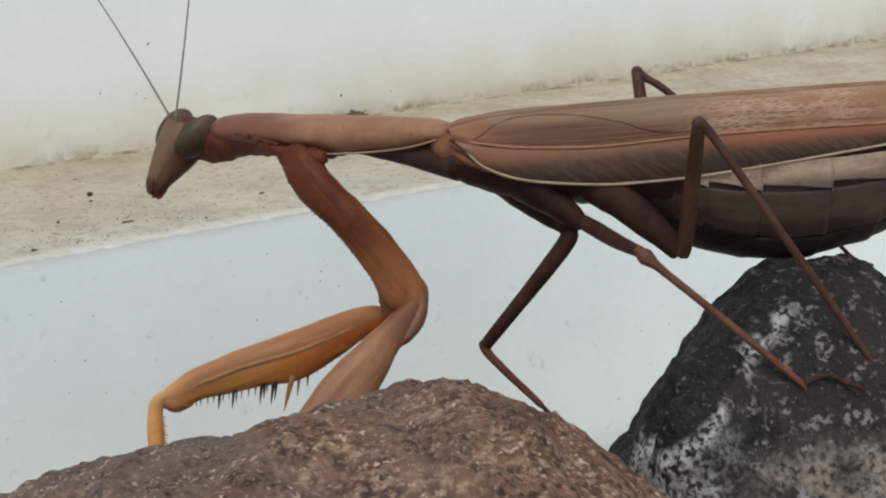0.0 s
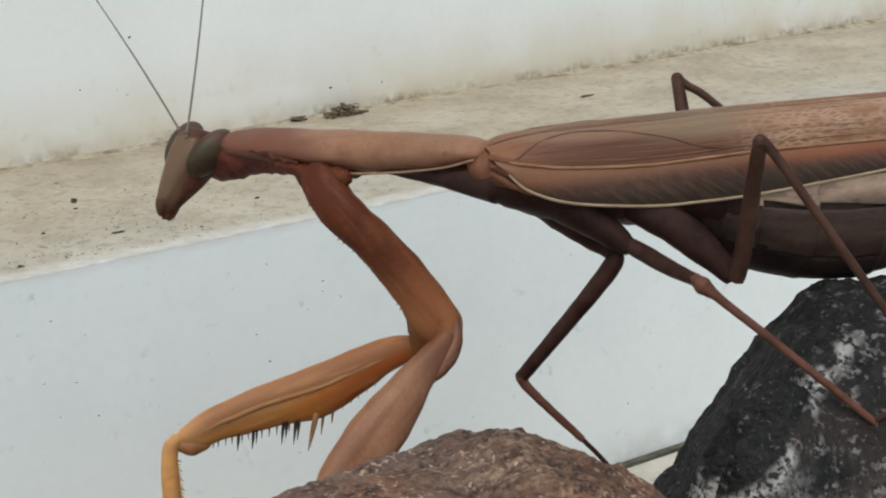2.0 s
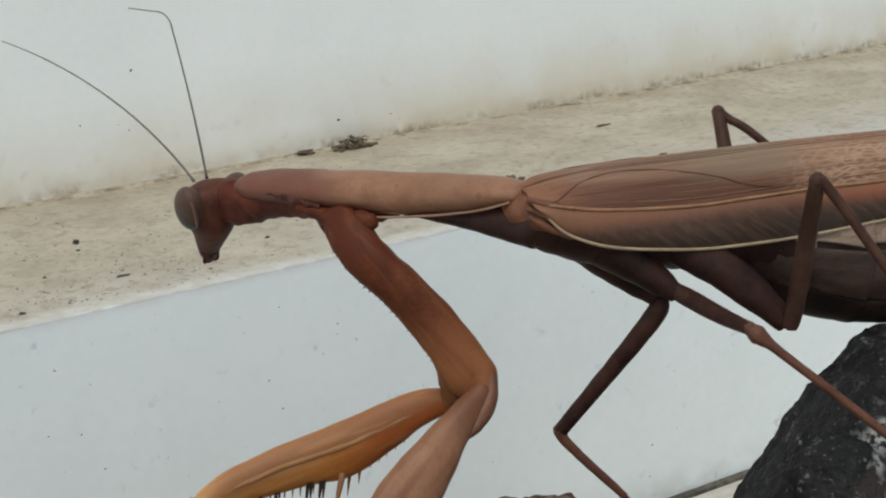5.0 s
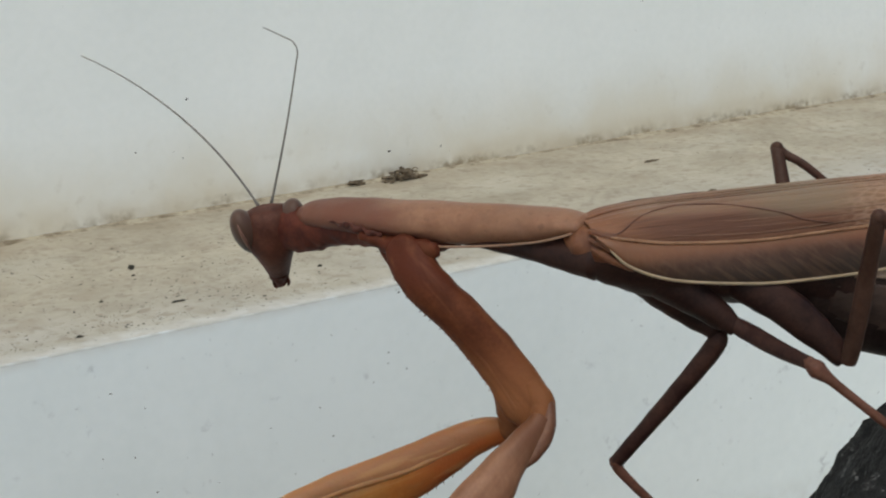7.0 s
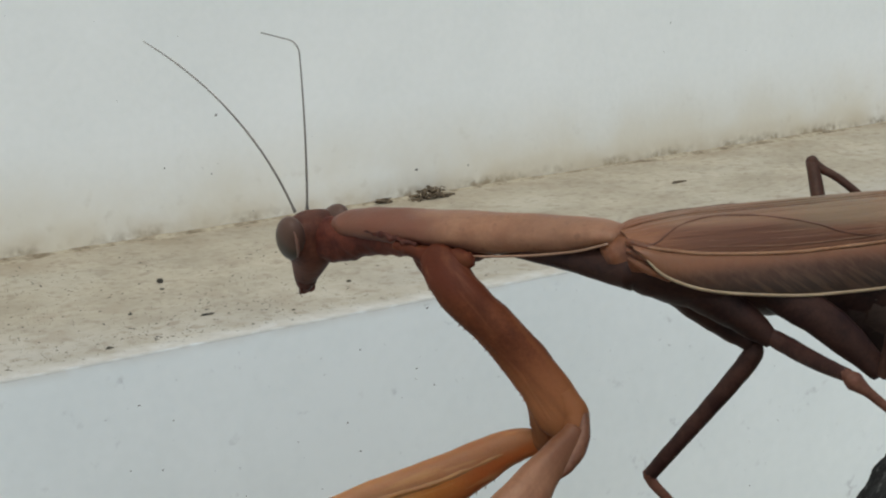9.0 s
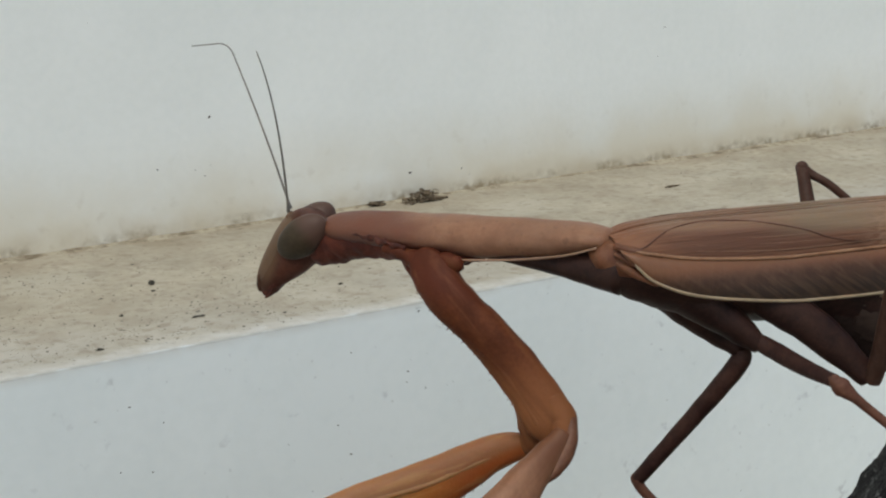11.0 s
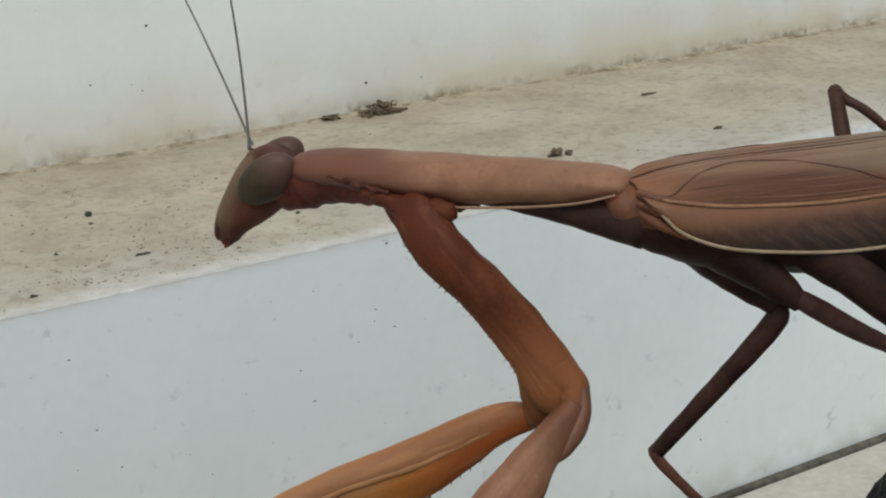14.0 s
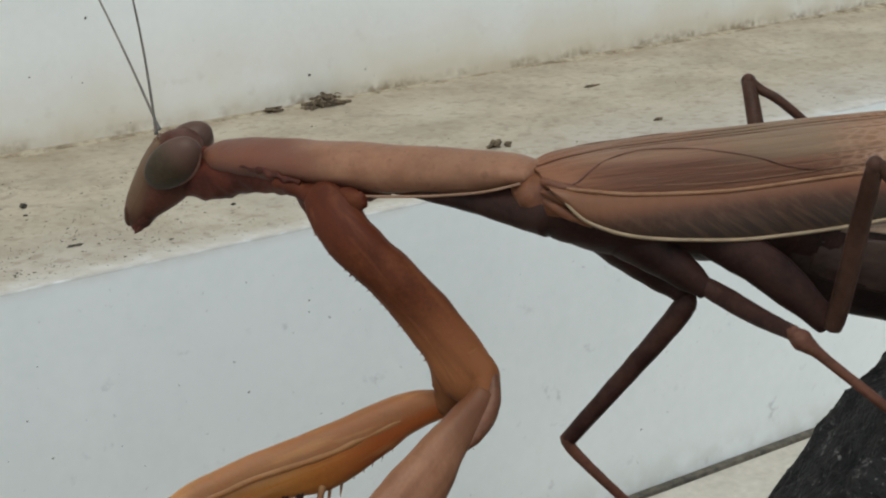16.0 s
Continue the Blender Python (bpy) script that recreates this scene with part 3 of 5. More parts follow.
front_rock = rock("rock", "rock_brown", [
    (-6.62, -3.2, 0.05, 0.3, 0.4, 2.0), (-5.83, -3.7, 2.74, 1.6, 1.8, 2.1), (-4.59, -3.7, 3.93, 2.4, 2.6, 2.1), (-3.71, -3.65, 4.45, 2.6, 3.0, 2.1),
    (-3.03, -3.6, 4.69, 2.8, 3.2, 2.1), (-2.64, -3.6, 4.84, 2.9, 3.3, 2.1), (-2.23, -3.6, 4.94, 2.9, 3.3, 2.1), (-1.78, -3.51, 4.99, 2.9, 3.3, 2.1),
    (-1.54, -3.42, 4.99, 3.0, 3.4, 2.1), (-1.27, -3.32, 5.08, 3.0, 3.4, 2.1), (-0.8, -2.98, 5.09, 3.0, 3.4, 2.1), (-0.46, -2.74, 5.1, 3.0, 3.4, 2.1),
    (-0.26, -2.7, 5.11, 3.0, 3.4, 2.1), (0.02, -2.7, 5.09, 2.9, 3.4, 2.1), (0.25, -2.7, 5.0, 2.7, 3.4, 2.1), (0.53, -2.7, 4.91, 2.5, 3.3, 2.1),
    (0.76, -2.7, 4.78, 2.2, 3.2, 2.1), (1.0, -2.75, 4.62, 1.9, 3.1, 2.1), (1.56, -2.8, 4.22, 1.3, 2.9, 2.1), (2.5, -3.0, 3.4, 1.0, 2.5, 2.1),
    (3.07, -3.1, 2.2, 0.8, 2.0, 2.0), (3.46, -3.2, 0.05, 0.3, 0.4, 2.0)], 0.09, 1, facet=0.06)
tagged(front_rock, "rough brown and grey mottled rock lying on the paving", "rock", "rocks under the mantis")

dark_rock = rock("rock", "rock_dark", [
    (0.96, 0.00, 0.05, 0.30, 0.50, 2.0), (1.06, 0.10, 2.29, 0.60, 0.90, 2.2), (1.24, 0.20, 3.25, 0.45, 1.60, 2.4), (1.46, 0.25, 3.62, 0.50, 2.40, 2.6),
    (1.66, 0.25, 3.98, 0.58, 2.80, 2.6), (1.88, 0.25, 4.34, 0.70, 2.90, 2.6), (2.14, 0.25, 4.74, 0.95, 2.85, 2.2), (2.40, 0.25, 4.97, 1.35, 2.75, 2.0), (2.70, 0.28, 5.07, 1.75, 2.65, 2.0), (3.00, 0.30, 5.09, 2.20, 2.60, 2.0),
    (3.28, 0.30, 5.07, 2.30, 2.50, 2.0), (3.55, 0.30, 4.98, 2.40, 2.45, 2.0), (4.31, 0.40, 4.52, 2.50, 2.45, 2.0), (5.41, 0.60, 3.75, 2.40, 2.80, 2.1), (6.41, 0.60, 2.39, 1.80, 2.00, 2.0), (6.91, 0.60, 0.05, 0.30, 0.40, 2.0)],
    0.08, 2, lobes=[(1.42, -0.95, 0.32, 0.50, 0.72), (1.82, -0.95, 0.28, 0.50, 0.46), (2.12, -0.95, 0.22, 0.45, 0.20), (1.52, -1.45, 0.42, 0.45, 0.75)], facet=0.14)
tagged(dark_rock, "dark grey rock with pale crusty patches under the mantis's belly", "rock", "rocks under the mantis")


# ---- loose dirt ----
def crumb(x, y, z, size, seed, mat="soil", flat=0.5, stretch=1.0):
    """A lumpy crumb of soil; place and size in centimetres."""
    off = Vector((seed * 3.7, seed * 1.3, 0))
    bm = blob((0, 0, 0), (1, 1, 1), None, 30)
    for v in bm.verts:
        d = v.co.normalized()
        k = 0.70 + 0.65 * noise.noise(d * 1.4 + off) + 0.35 * noise.noise(d * 3.1 + off) + 0.16 * noise.noise(d * 7.0 + off)
        v.co = Vector((d.x * size * stretch, d.y * size * 0.7, d.z * size * flat)) * max(0.25, k)
    low = min(v.co.z for v in bm.verts)
    for v in bm.verts:
        v.co.z -= low
    ob = part("dirt_crumb", bm, mat)
    ob.location = Vector((x, y, z)) * CM
    return tagged(ob, "small dark crumb of dry soil on the ledge", "dirt", "dirt crumbs on the ledge")


LZ = LEDGE_Z / CM
for i, (x, y, s, m, fl, st) in enumerate([
        (-0.80, -0.14, 0.085, "soil", 0.5, 2.0), (-4.87, -2.18, 0.045, "speck", 0.8, 1.0), (-4.92, -3.70, 0.05, "speck", 0.25, 2.2), (-6.19, -4.22, 0.035, "speck", 0.5, 1.3),
        (0.33, -3.32, 0.085, "soil", 0.7, 1.3), (0.47, -3.38, 0.06, "soil", 0.7, 1.0), (2.62, -3.54, 0.045, "soil", 0.5, 1.8), (3.16, -1.60, 0.06, "soil", 0.3, 2.2),
        (-4.95, -2.45, 0.025, "speck", 0.6, 1.2), (-3.10, -3.45, 0.024, "speck", 0.6, 1.5), (-5.6, -3.2, 0.022, "speck", 0.6, 1.2), (-4.1, -4.1, 0.020, "speck", 0.6, 1.3)]):
    crumb(x, y, LZ - 0.01, s, i, m, fl, st)


def clump(x, y, wide, seed):
    """A ragged heap of soil crumbs, rootlets and fluff in the corner; centimetres."""
    rnd = random.Random(seed)
    bm = bmesh.new()
    for k in range(120):
        a = rnd.gauss(0, 0.42) * wide
        up = max(0.0, 1 - (a / wide) ** 2) * rnd.random() ** 1.6 * 0.15
        r = rnd.uniform(0.010, 0.034)
        first = len(bm.verts)
        bmesh.ops.create_icosphere(bm, subdivisions=1, radius=1.0)
        bm.verts.ensure_lookup_table()
        c = Vector((a + 0.06 * up, rnd.uniform(-0.16, 0.10), up + r * 0.5))
        for v in bm.verts[first:]:
            n3 = noise.noise(v.co * 1.9 + Vector((k, seed, 0)))
            v.co = c + Vector((v.co.x * r * 1.5, v.co.y * r, v.co.z * r * 0.75)) * (1 + 0.55 * n3)
    for k in range(26):
        a = rnd.gauss(0, 0.45) * wide
        p = Vector((a, rnd.uniform(-0.16, 0.05), rnd.uniform(0.01, 0.14)))
        d = Vector((rnd.uniform(-1, 1), rnd.uniform(-0.6, 0.3), rnd.uniform(-0.3, 0.3))).normalized() * rnd.uniform(0.04, 0.11)
        q = p + d * 0.5 + Vector((0, 0, 0.02))
        tube([(*p, 0.006, 0.006), (*q, 0.006, 0.006), (*(p + d), 0.003, 0.003)], side=(0.2, 1, 0.3), n=5, sub=2, bm=bm)
    low = min(v.co.z for v in bm.verts)
    for v in bm.verts:
        v.co.z = max(0.0, v.co.z - low - 0.02)
    ob = part("dirt_clump", bm, "soil")
    ob.location = Vector((x, y, LZ)) * CM
    return tagged(ob, "ragged clump of soil and rootlets in the ledge corner", "dirt")


clump(-0.12, -0.20, 0.33, 3)


def drift(x0, x1, seed, rows=9, step=0.03):
    """Soil washed into the corner between ledge and wall: an uneven low bank, thinning out to bare stretches."""
    bm = bmesh.new()
    count = int((x1 - x0) / step)
    lines = []
    for i in range(count + 1):
        x = x0 + i * step
        amount = 0.5 + 0.9 * noise.noise(Vector((x * 0.55, seed, 0))) + 0.35 * noise.noise(Vector((x * 2.1, seed, 3)))
        amount = max(0.0, min(1.2, amount)) * (0.55 + 0.45 * max(0.0, min(1.0, (0.5 - x) / 5.0)) + 0.35 * max(0.0, min(1.0, (x - 1.5) / 3.0)))
        reach = 0.14 + 0.30 * amount
        line = []
        for k in range(rows + 1):
            f = k / rows
            lump = 0.75 + 0.45 * noise.noise(Vector((x * 4.0, f * 3.0, seed))) + 0.22 * noise.noise(Vector((x * 15.0, f * 7.0, seed)))
            z = (0.012 + 0.035 * amount) * (1 - f) ** 2.2 * max(0.5, 0.8 + 0.3 * (lump - 0.75))
            line.append(bm.verts.new((x, -reach * f + 0.002, LZ - 0.004 + (z if k < rows else 0.0))))
        lines.append(line)
    for a, b in zip(lines, lines[1:]):
        for k in range(rows):
            bm.faces.new((a[k], a[k + 1], b[k + 1], b[k]))
    return part("soil_drift", bm, "drift")


tagged(drift(-12, 14, 4.0), "uneven brown soil washed into the corner under the wall", "dirt", kind="stuff")


def speckle(name, count, region, size, mat, seed, normal, thin=None, known=()):
    """Fine grit scattered on a plane, one mesh. region: x0, x1, a0, a1 in centimetres; thin gives the chance that a grain stays; known: places and sizes of larger ones."""
    rnd = random.Random(seed)
    bm = bmesh.new()
    spots = []
    while len(spots) < count:
        x, a = rnd.uniform(region[0], region[1]), rnd.uniform(region[2], region[3])
        if thin is None or rnd.random() < thin(x, a):
            spots.append((x, a, size * rnd.choice((0.45, 0.5, 0.6, 0.7, 0.8, 1.0, 1.6)) * rnd.uniform(0.7, 1.2)))
    for x, a, r in [*spots, *known]:
        c = Vector((x, a, LZ)) if normal == "z" else Vector((x, FACE_Y / CM, a)) if normal == "y" else Vector((x, 0.0, a))
        turn = rnd.uniform(0, 6.28)
        ax, bx = (Vector((1, 0, 0)), Vector((0, 1, 0))) if normal == "z" else (Vector((1, 0, 0)), Vector((0, 0, 1)))
        nrm = Vector((0, 0, 1)) if normal == "z" else Vector((0, -1, 0))
        st = rnd.uniform(0.7, 1.9)
        ring = [bm.verts.new(c + (ax * math.cos(turn + k * 1.0472) * st + bx * math.sin(turn + k * 1.0472)) * r * rnd.uniform(0.5, 1.25) - nrm * 0.002) for k in range(6)]
        top = bm.verts.new(c + nrm * min(r * 0.5, 0.012))
        for k in range(6):
            bm.faces.new((ring[k], ring[(k + 1) % 6], top))
    return part(name, bm, mat)


def grit_chance(x, y):
    """Grit lies thick on one stretch and toward the front edge."""
    return max(0.04, min(1.0, (0.5 - x) / 5.0)) * (0.25 + 0.75 * min(1.0, max(0.0, (-y - 0.8) / 2.6))) * max(0.15, 0.6 + 1.3 * noise.noise(Vector((x * 0.9, y * 0.9, 2.0))))


grit = speckle("grit", 2900, (-9, 6, -4.45, -0.1), 0.0095, "speck", 5, "z", grit_chance)
tagged(grit, "fine dark grit scattered over the tan ledge", "grit", kind="stuff")
FLECKS = [(-2.73, 4.19, 0.016), (-2.89, 3.53, 0.013), (-2.90, 3.41, 0.010), (-3.09, 3.23, 0.009), (-3.76, 3.09, 0.013), (-4.35, 3.00, 0.009), (-3.62, 2.73, 0.012), (-2.82, 2.28, 0.013), (-6.05, 3.77, 0.012), (-5.71, 3.54, 0.010), (-6.20, 3.11, 0.009), (-5.86, 3.04, 0.010), (-4.10, 2.41, 0.009), (-4.77, 2.27, 0.009), (-4.98, 2.54, 0.008), (-6.08, 2.70, 0.009)]
fleck = speckle("paint_fleck", 70, (-9, 6, 0.4, 4.1), 0.007, "speck", 6, "y", None, FLECKS)
tagged(fleck, "tiny dark flecks on the white plinth face", "fleck", kind="stuff")
wall_fleck = speckle("wall_fleck", 45, (-9, 9, LZ + 0.1, LZ + 5), 0.010, "speck", 7, "w", None, [(-3.15, 5.77, 0.019), (-0.20, 4.67, 0.024), (-3.90, 5.17, 0.014), (-2.71, 4.44, 0.012), (0.64, 4.63, 0.020)])
tagged(wall_fleck, "tiny dark flecks on the white wall", "fleck", kind="stuff")


def rest_on(ob, place):
    """The height of ob's surface under a place (metres)."""
    near = [v.co.z for v in ob.data.vertices if abs(v.co.x - place.x) < 0.0009 and abs(v.co.y - place.y) < 0.0009]
    return max(near) if near else place.z


# ---- the mantis: x runs from the waist to the tail, y to its right side, z up (centimetres) ----
mantis = new("mantis")
mantis.matrix_world = pose(WAIST.x * CM, WAIST.y * CM, WAIST.z * CM, 0, 0, -15)
tagged(mantis, "brown praying mantis with folded wings standing on rocks", "mantis")

# prothorax, held turned aside from the line of the abdomen
FRONT_TURN = Matrix.Rotation(radians(-50), 3, "Z")


def fore(bm):
    for v in bm.verts:
        v.co = FRONT_TURN @ Vector((v.co.x * 1.125, v.co.y, v.co.z * 1.03 + v.co.x * 0.0445))
    return bm


part("pronotum", fore(tube([
    (-2.30, 0, -0.115, 0.09, 0.06), (-2.22, 0, -0.110, 0.15, 0.10), (-2.12, 0, -0.105, 0.185, 0.120), (-1.90, 0, -0.098, 0.21, 0.135), (-1.68, 0, -0.095, 0.235, 0.138), (-1.50, 0, -0.092, 0.245, 0.138),
    (-1.30, 0, -0.093, 0.23, 0.148), (-1.00, 0, -0.086, 0.20, 0.152), (-0.70, 0, -0.072, 0.185, 0.146), (-0.40, 0, -0.051, 0.185, 0.126), (-0.20, 0, -0.026, 0.18, 0.098), (-0.04, 0, -0.022, 0.14, 0.07)],
    n=28, sub=8, rough=0.012, freq=5)), "pronotum", mantis, "long pinkish-brown thorax shield")
for sign in (-1, 1):
    part("shield_rim", fore(tube([(-1.55, sign * 0.225, -0.160, 0.008, 0.008), (-1.40, sign * 0.212, -0.205, 0.010, 0.010), (-1.165, sign * 0.180, -0.234, 0.010, 0.010), (-0.74, sign * 0.158, -0.203, 0.009, 0.009),
                             (-0.40, sign * 0.160, -0.152, 0.009, 0.009), (-0.22, sign * 0.155, -0.112, 0.009, 0.009), (-0.06, sign * 0.14, -0.06, 0.008, 0.008)], n=8, sub=5)), "rim", mantis, "pale shield rim")
part("neck", fore(tube([(-2.54, 0, -0.24, 0.12, 0.14), (-2.42, 0, -0.24, 0.155, 0.175), (-2.25, 0, -0.235, 0.165, 0.175), (-2.05, 0, -0.20, 0.165, 0.145), (-1.80, 0, -0.19, 0.175, 0.130), (-1.55, 0, -0.20, 0.18, 0.120), (-1.30, 0, -0.225, 0.165, 0.11),
                        (-1.10, 0, -0.225, 0.12, 0.075), (-0.95, 0, -0.20, 0.07, 0.04)], n=28, sub=8, rough=0.020, freq=16)), "neck", mantis, "red-brown wrinkled neck underside")
part("fold", fore(tube([(-2.02, -0.176, -0.120, 0.006, 0.007), (-1.90, -0.208, -0.112, 0.012, 0.016), (-1.76, -0.224, -0.118, 0.010, 0.020), (-1.64, -0.234, -0.135, 0.014, 0.022), (-1.54, -0.238, -0.152, 0.010, 0.014), (-1.47, -0.236, -0.166, 0.005, 0.006)],
                       n=12, sub=8, rough=0.030, freq=19)), "mouth", mantis, "dark crumpled fold above the foreleg")
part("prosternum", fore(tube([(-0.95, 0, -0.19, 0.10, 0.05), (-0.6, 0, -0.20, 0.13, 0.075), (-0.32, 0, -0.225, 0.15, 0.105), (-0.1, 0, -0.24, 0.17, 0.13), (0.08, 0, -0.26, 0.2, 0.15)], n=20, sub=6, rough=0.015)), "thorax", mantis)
part("waist_ring", tube([(-0.12, 0.04, -0.13, 0.14, 0.11), (-0.04, 0.02, -0.145, 0.19, 0.155), (0.06, 0, -0.165, 0.235, 0.185), (0.15, 0, -0.19, 0.25, 0.20)], n=24, sub=6, rough=0.02, freq=8), "hinge", mantis, "orange-brown wing hinges at the waist")

for sign in (-1, 1):
    for rib in ([(-0.06, 0.15, -0.03), (0.06, 0.25, -0.06), (0.24, 0.31, -0.10)], [(-0.06, 0.17, -0.09), (0.06, 0.27, -0.135), (0.20, 0.33, -0.21)], [(-0.05, 0.17, -0.15), (0.05, 0.26, -0.21), (0.20, 0.32, -0.30)]):
        part("wing_root", tube([(x, sign * y, z, w, w) for (x, y, z), w in zip(rib, (0.020, 0.034, 0.012))], n=10, sub=6, rough=0.008, freq=14), "hinge", mantis)

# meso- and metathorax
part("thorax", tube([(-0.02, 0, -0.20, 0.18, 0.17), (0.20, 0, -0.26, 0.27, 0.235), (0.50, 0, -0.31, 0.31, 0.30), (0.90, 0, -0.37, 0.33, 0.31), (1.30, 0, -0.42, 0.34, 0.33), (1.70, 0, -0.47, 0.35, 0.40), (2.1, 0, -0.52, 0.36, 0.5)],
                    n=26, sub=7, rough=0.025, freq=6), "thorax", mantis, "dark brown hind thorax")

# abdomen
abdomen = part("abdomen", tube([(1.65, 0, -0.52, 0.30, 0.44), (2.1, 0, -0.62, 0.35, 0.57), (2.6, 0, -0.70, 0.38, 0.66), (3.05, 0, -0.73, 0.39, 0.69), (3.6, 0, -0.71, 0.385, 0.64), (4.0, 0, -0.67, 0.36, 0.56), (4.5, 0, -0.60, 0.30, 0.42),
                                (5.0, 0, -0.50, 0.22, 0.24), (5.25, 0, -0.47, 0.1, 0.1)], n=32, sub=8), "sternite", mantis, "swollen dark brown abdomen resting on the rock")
BELLY = np.array(spline([(1.65, -0.52, 0.30, 0.44), (2.1, -0.62, 0.35, 0.57), (2.6, -0.70, 0.38, 0.66), (3.05, -0.73, 0.39, 0.69), (3.6, -0.71, 0.385, 0.64), (4.0, -0.67, 0.36, 0.56), (4.5, -0.60, 0.30, 0.42), (5.0, -0.50, 0.22, 0.24)], 10))


def belly_patch(x0, x1, a0, a1, lift, flare, sign, nx=14, na=14, thick=0.012, scallop=0.0):
    """A plate on the abdomen's flank between two angles (degrees below the horizontal), its rear rim standing proud."""
    bm = bmesh.new()
    layers = []
    for inner in (0, 1):
        rows = []
        for i in range(nx + 1):
            x = x0 + (x1 - x0) * i / nx
            zc, hy, hz = [float(np.interp(x, BELLY[:, 0], BELLY[:, k])) for k in (1, 2, 3)]
            g = lift + flare * (i / nx) ** 3 - thick * inner
            row = []
            for k in range(na + 1):
                a = radians(a0 + (a1 + scallop * ((i / nx) ** 2 - 0.45) - a0) * k / na)
                wav = 0.009 * noise.noise(Vector((x * 5, a * 3, 2.0))) + 0.005 * noise.noise(Vector((x * 3, a * 14, 5.0)))
                row.append(bm.verts.new((x, sign * (hy + g + wav) * math.cos(a), zc - (hz + g + wav) * math.sin(a))))
            rows.append(row)
        layers.append(rows)
    for rows in layers:
        for a, b in zip(rows, rows[1:]):
            for k in range(na):
                bm.faces.new((a[k], a[k + 1], b[k + 1], b[k]))
    top, low = layers
    rim_a = [r[0] for r in top] + top[-1][1:] + [r[-1] for r in reversed(top[:-1])] + list(reversed(top[0][1:-1]))
    rim_b = [r[0] for r in low] + low[-1][1:] + [r[-1] for r in reversed(low[:-1])] + list(reversed(low[0][1:-1]))
    for k in range(len(rim_a)):
        j = (k + 1) % len(rim_a)
        bm.faces.new((rim_a[k], rim_a[j], rim_b[j], rim_b[k]))
    return bm


RINGS = [1.75, 2.06, 2.54, 3.19, 3.72, 4.25, 4.75]
for x0, x1 in zip(RINGS, RINGS[1:]):
    for sign in (-1, 1):
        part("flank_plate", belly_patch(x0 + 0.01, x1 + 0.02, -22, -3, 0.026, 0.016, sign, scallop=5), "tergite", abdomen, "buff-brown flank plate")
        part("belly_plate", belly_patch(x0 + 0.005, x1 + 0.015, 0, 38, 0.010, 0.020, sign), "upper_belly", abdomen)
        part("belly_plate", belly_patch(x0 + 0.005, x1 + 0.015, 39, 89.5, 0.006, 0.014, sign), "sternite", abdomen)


# folded wings: each section runs from the back ridge over the flank to the cream edge
WING = spline([  # x, ridge z, shoulder y, shoulder z, main vein y, main vein z, edge y, edge z
    (-0.05, 0.015, 0.10, 0.00, 0.20, -0.045, 0.26, -0.06), (0.04, 0.035, 0.15, 0.015, 0.27, -0.06, 0.31, -0.15), (0.17, 0.06, 0.19, 0.035, 0.30, -0.085, 0.34, -0.27),
    (0.5, 0.085, 0.215, 0.05, 0.32, -0.135, 0.365, -0.395), (1.09, 0.09, 0.225, 0.05, 0.33, -0.182, 0.38, -0.485), (1.5, 0.093, 0.23, 0.045, 0.335, -0.182, 0.385, -0.505),
    (2.05, 0.095, 0.235, 0.04, 0.335, -0.176, 0.385, -0.503), (2.85, 0.082, 0.24, 0.02, 0.335, -0.192, 0.385, -0.458), (3.75, 0.066, 0.24, 0.0, 0.33, -0.222, 0.38, -0.396),
    (4.4, 0.045, 0.22, -0.03, 0.30, -0.23, 0.34, -0.35), (4.9, 0.01, 0.18, -0.07, 0.22, -0.22, 0.24, -0.30), (5.25, -0.06, 0.06, -0.12, 0.08, -0.18, 0.09, -0.22)], 6)


def wing_point(row, t, sign):
    """t from 0 at the ridge, 1 at the shoulder, 2 at the main vein, to 3 at the edge."""
    x, rz, sy, sz, vy, vz, ey, ez = row
    ctrl = [(0.02, rz), (sy, sz), (vy, vz), (ey, ez)]
    i = min(int(t), 2)
    f = t - i
    p0, p1, p2, p3 = ctrl[max(i - 1, 0)], ctrl[i], ctrl[i + 1], ctrl[min(i + 2, 3)]
    y, z = [0.5 * (2 * b + (c - a) * f + (2 * a - 5 * b + 4 * c - d) * f * f + (3 * b - a - 3 * c + d) * f ** 3) for a, b, c, d in zip(p0, p1, p2, p3)]
    return Vector((x, sign * y, z))


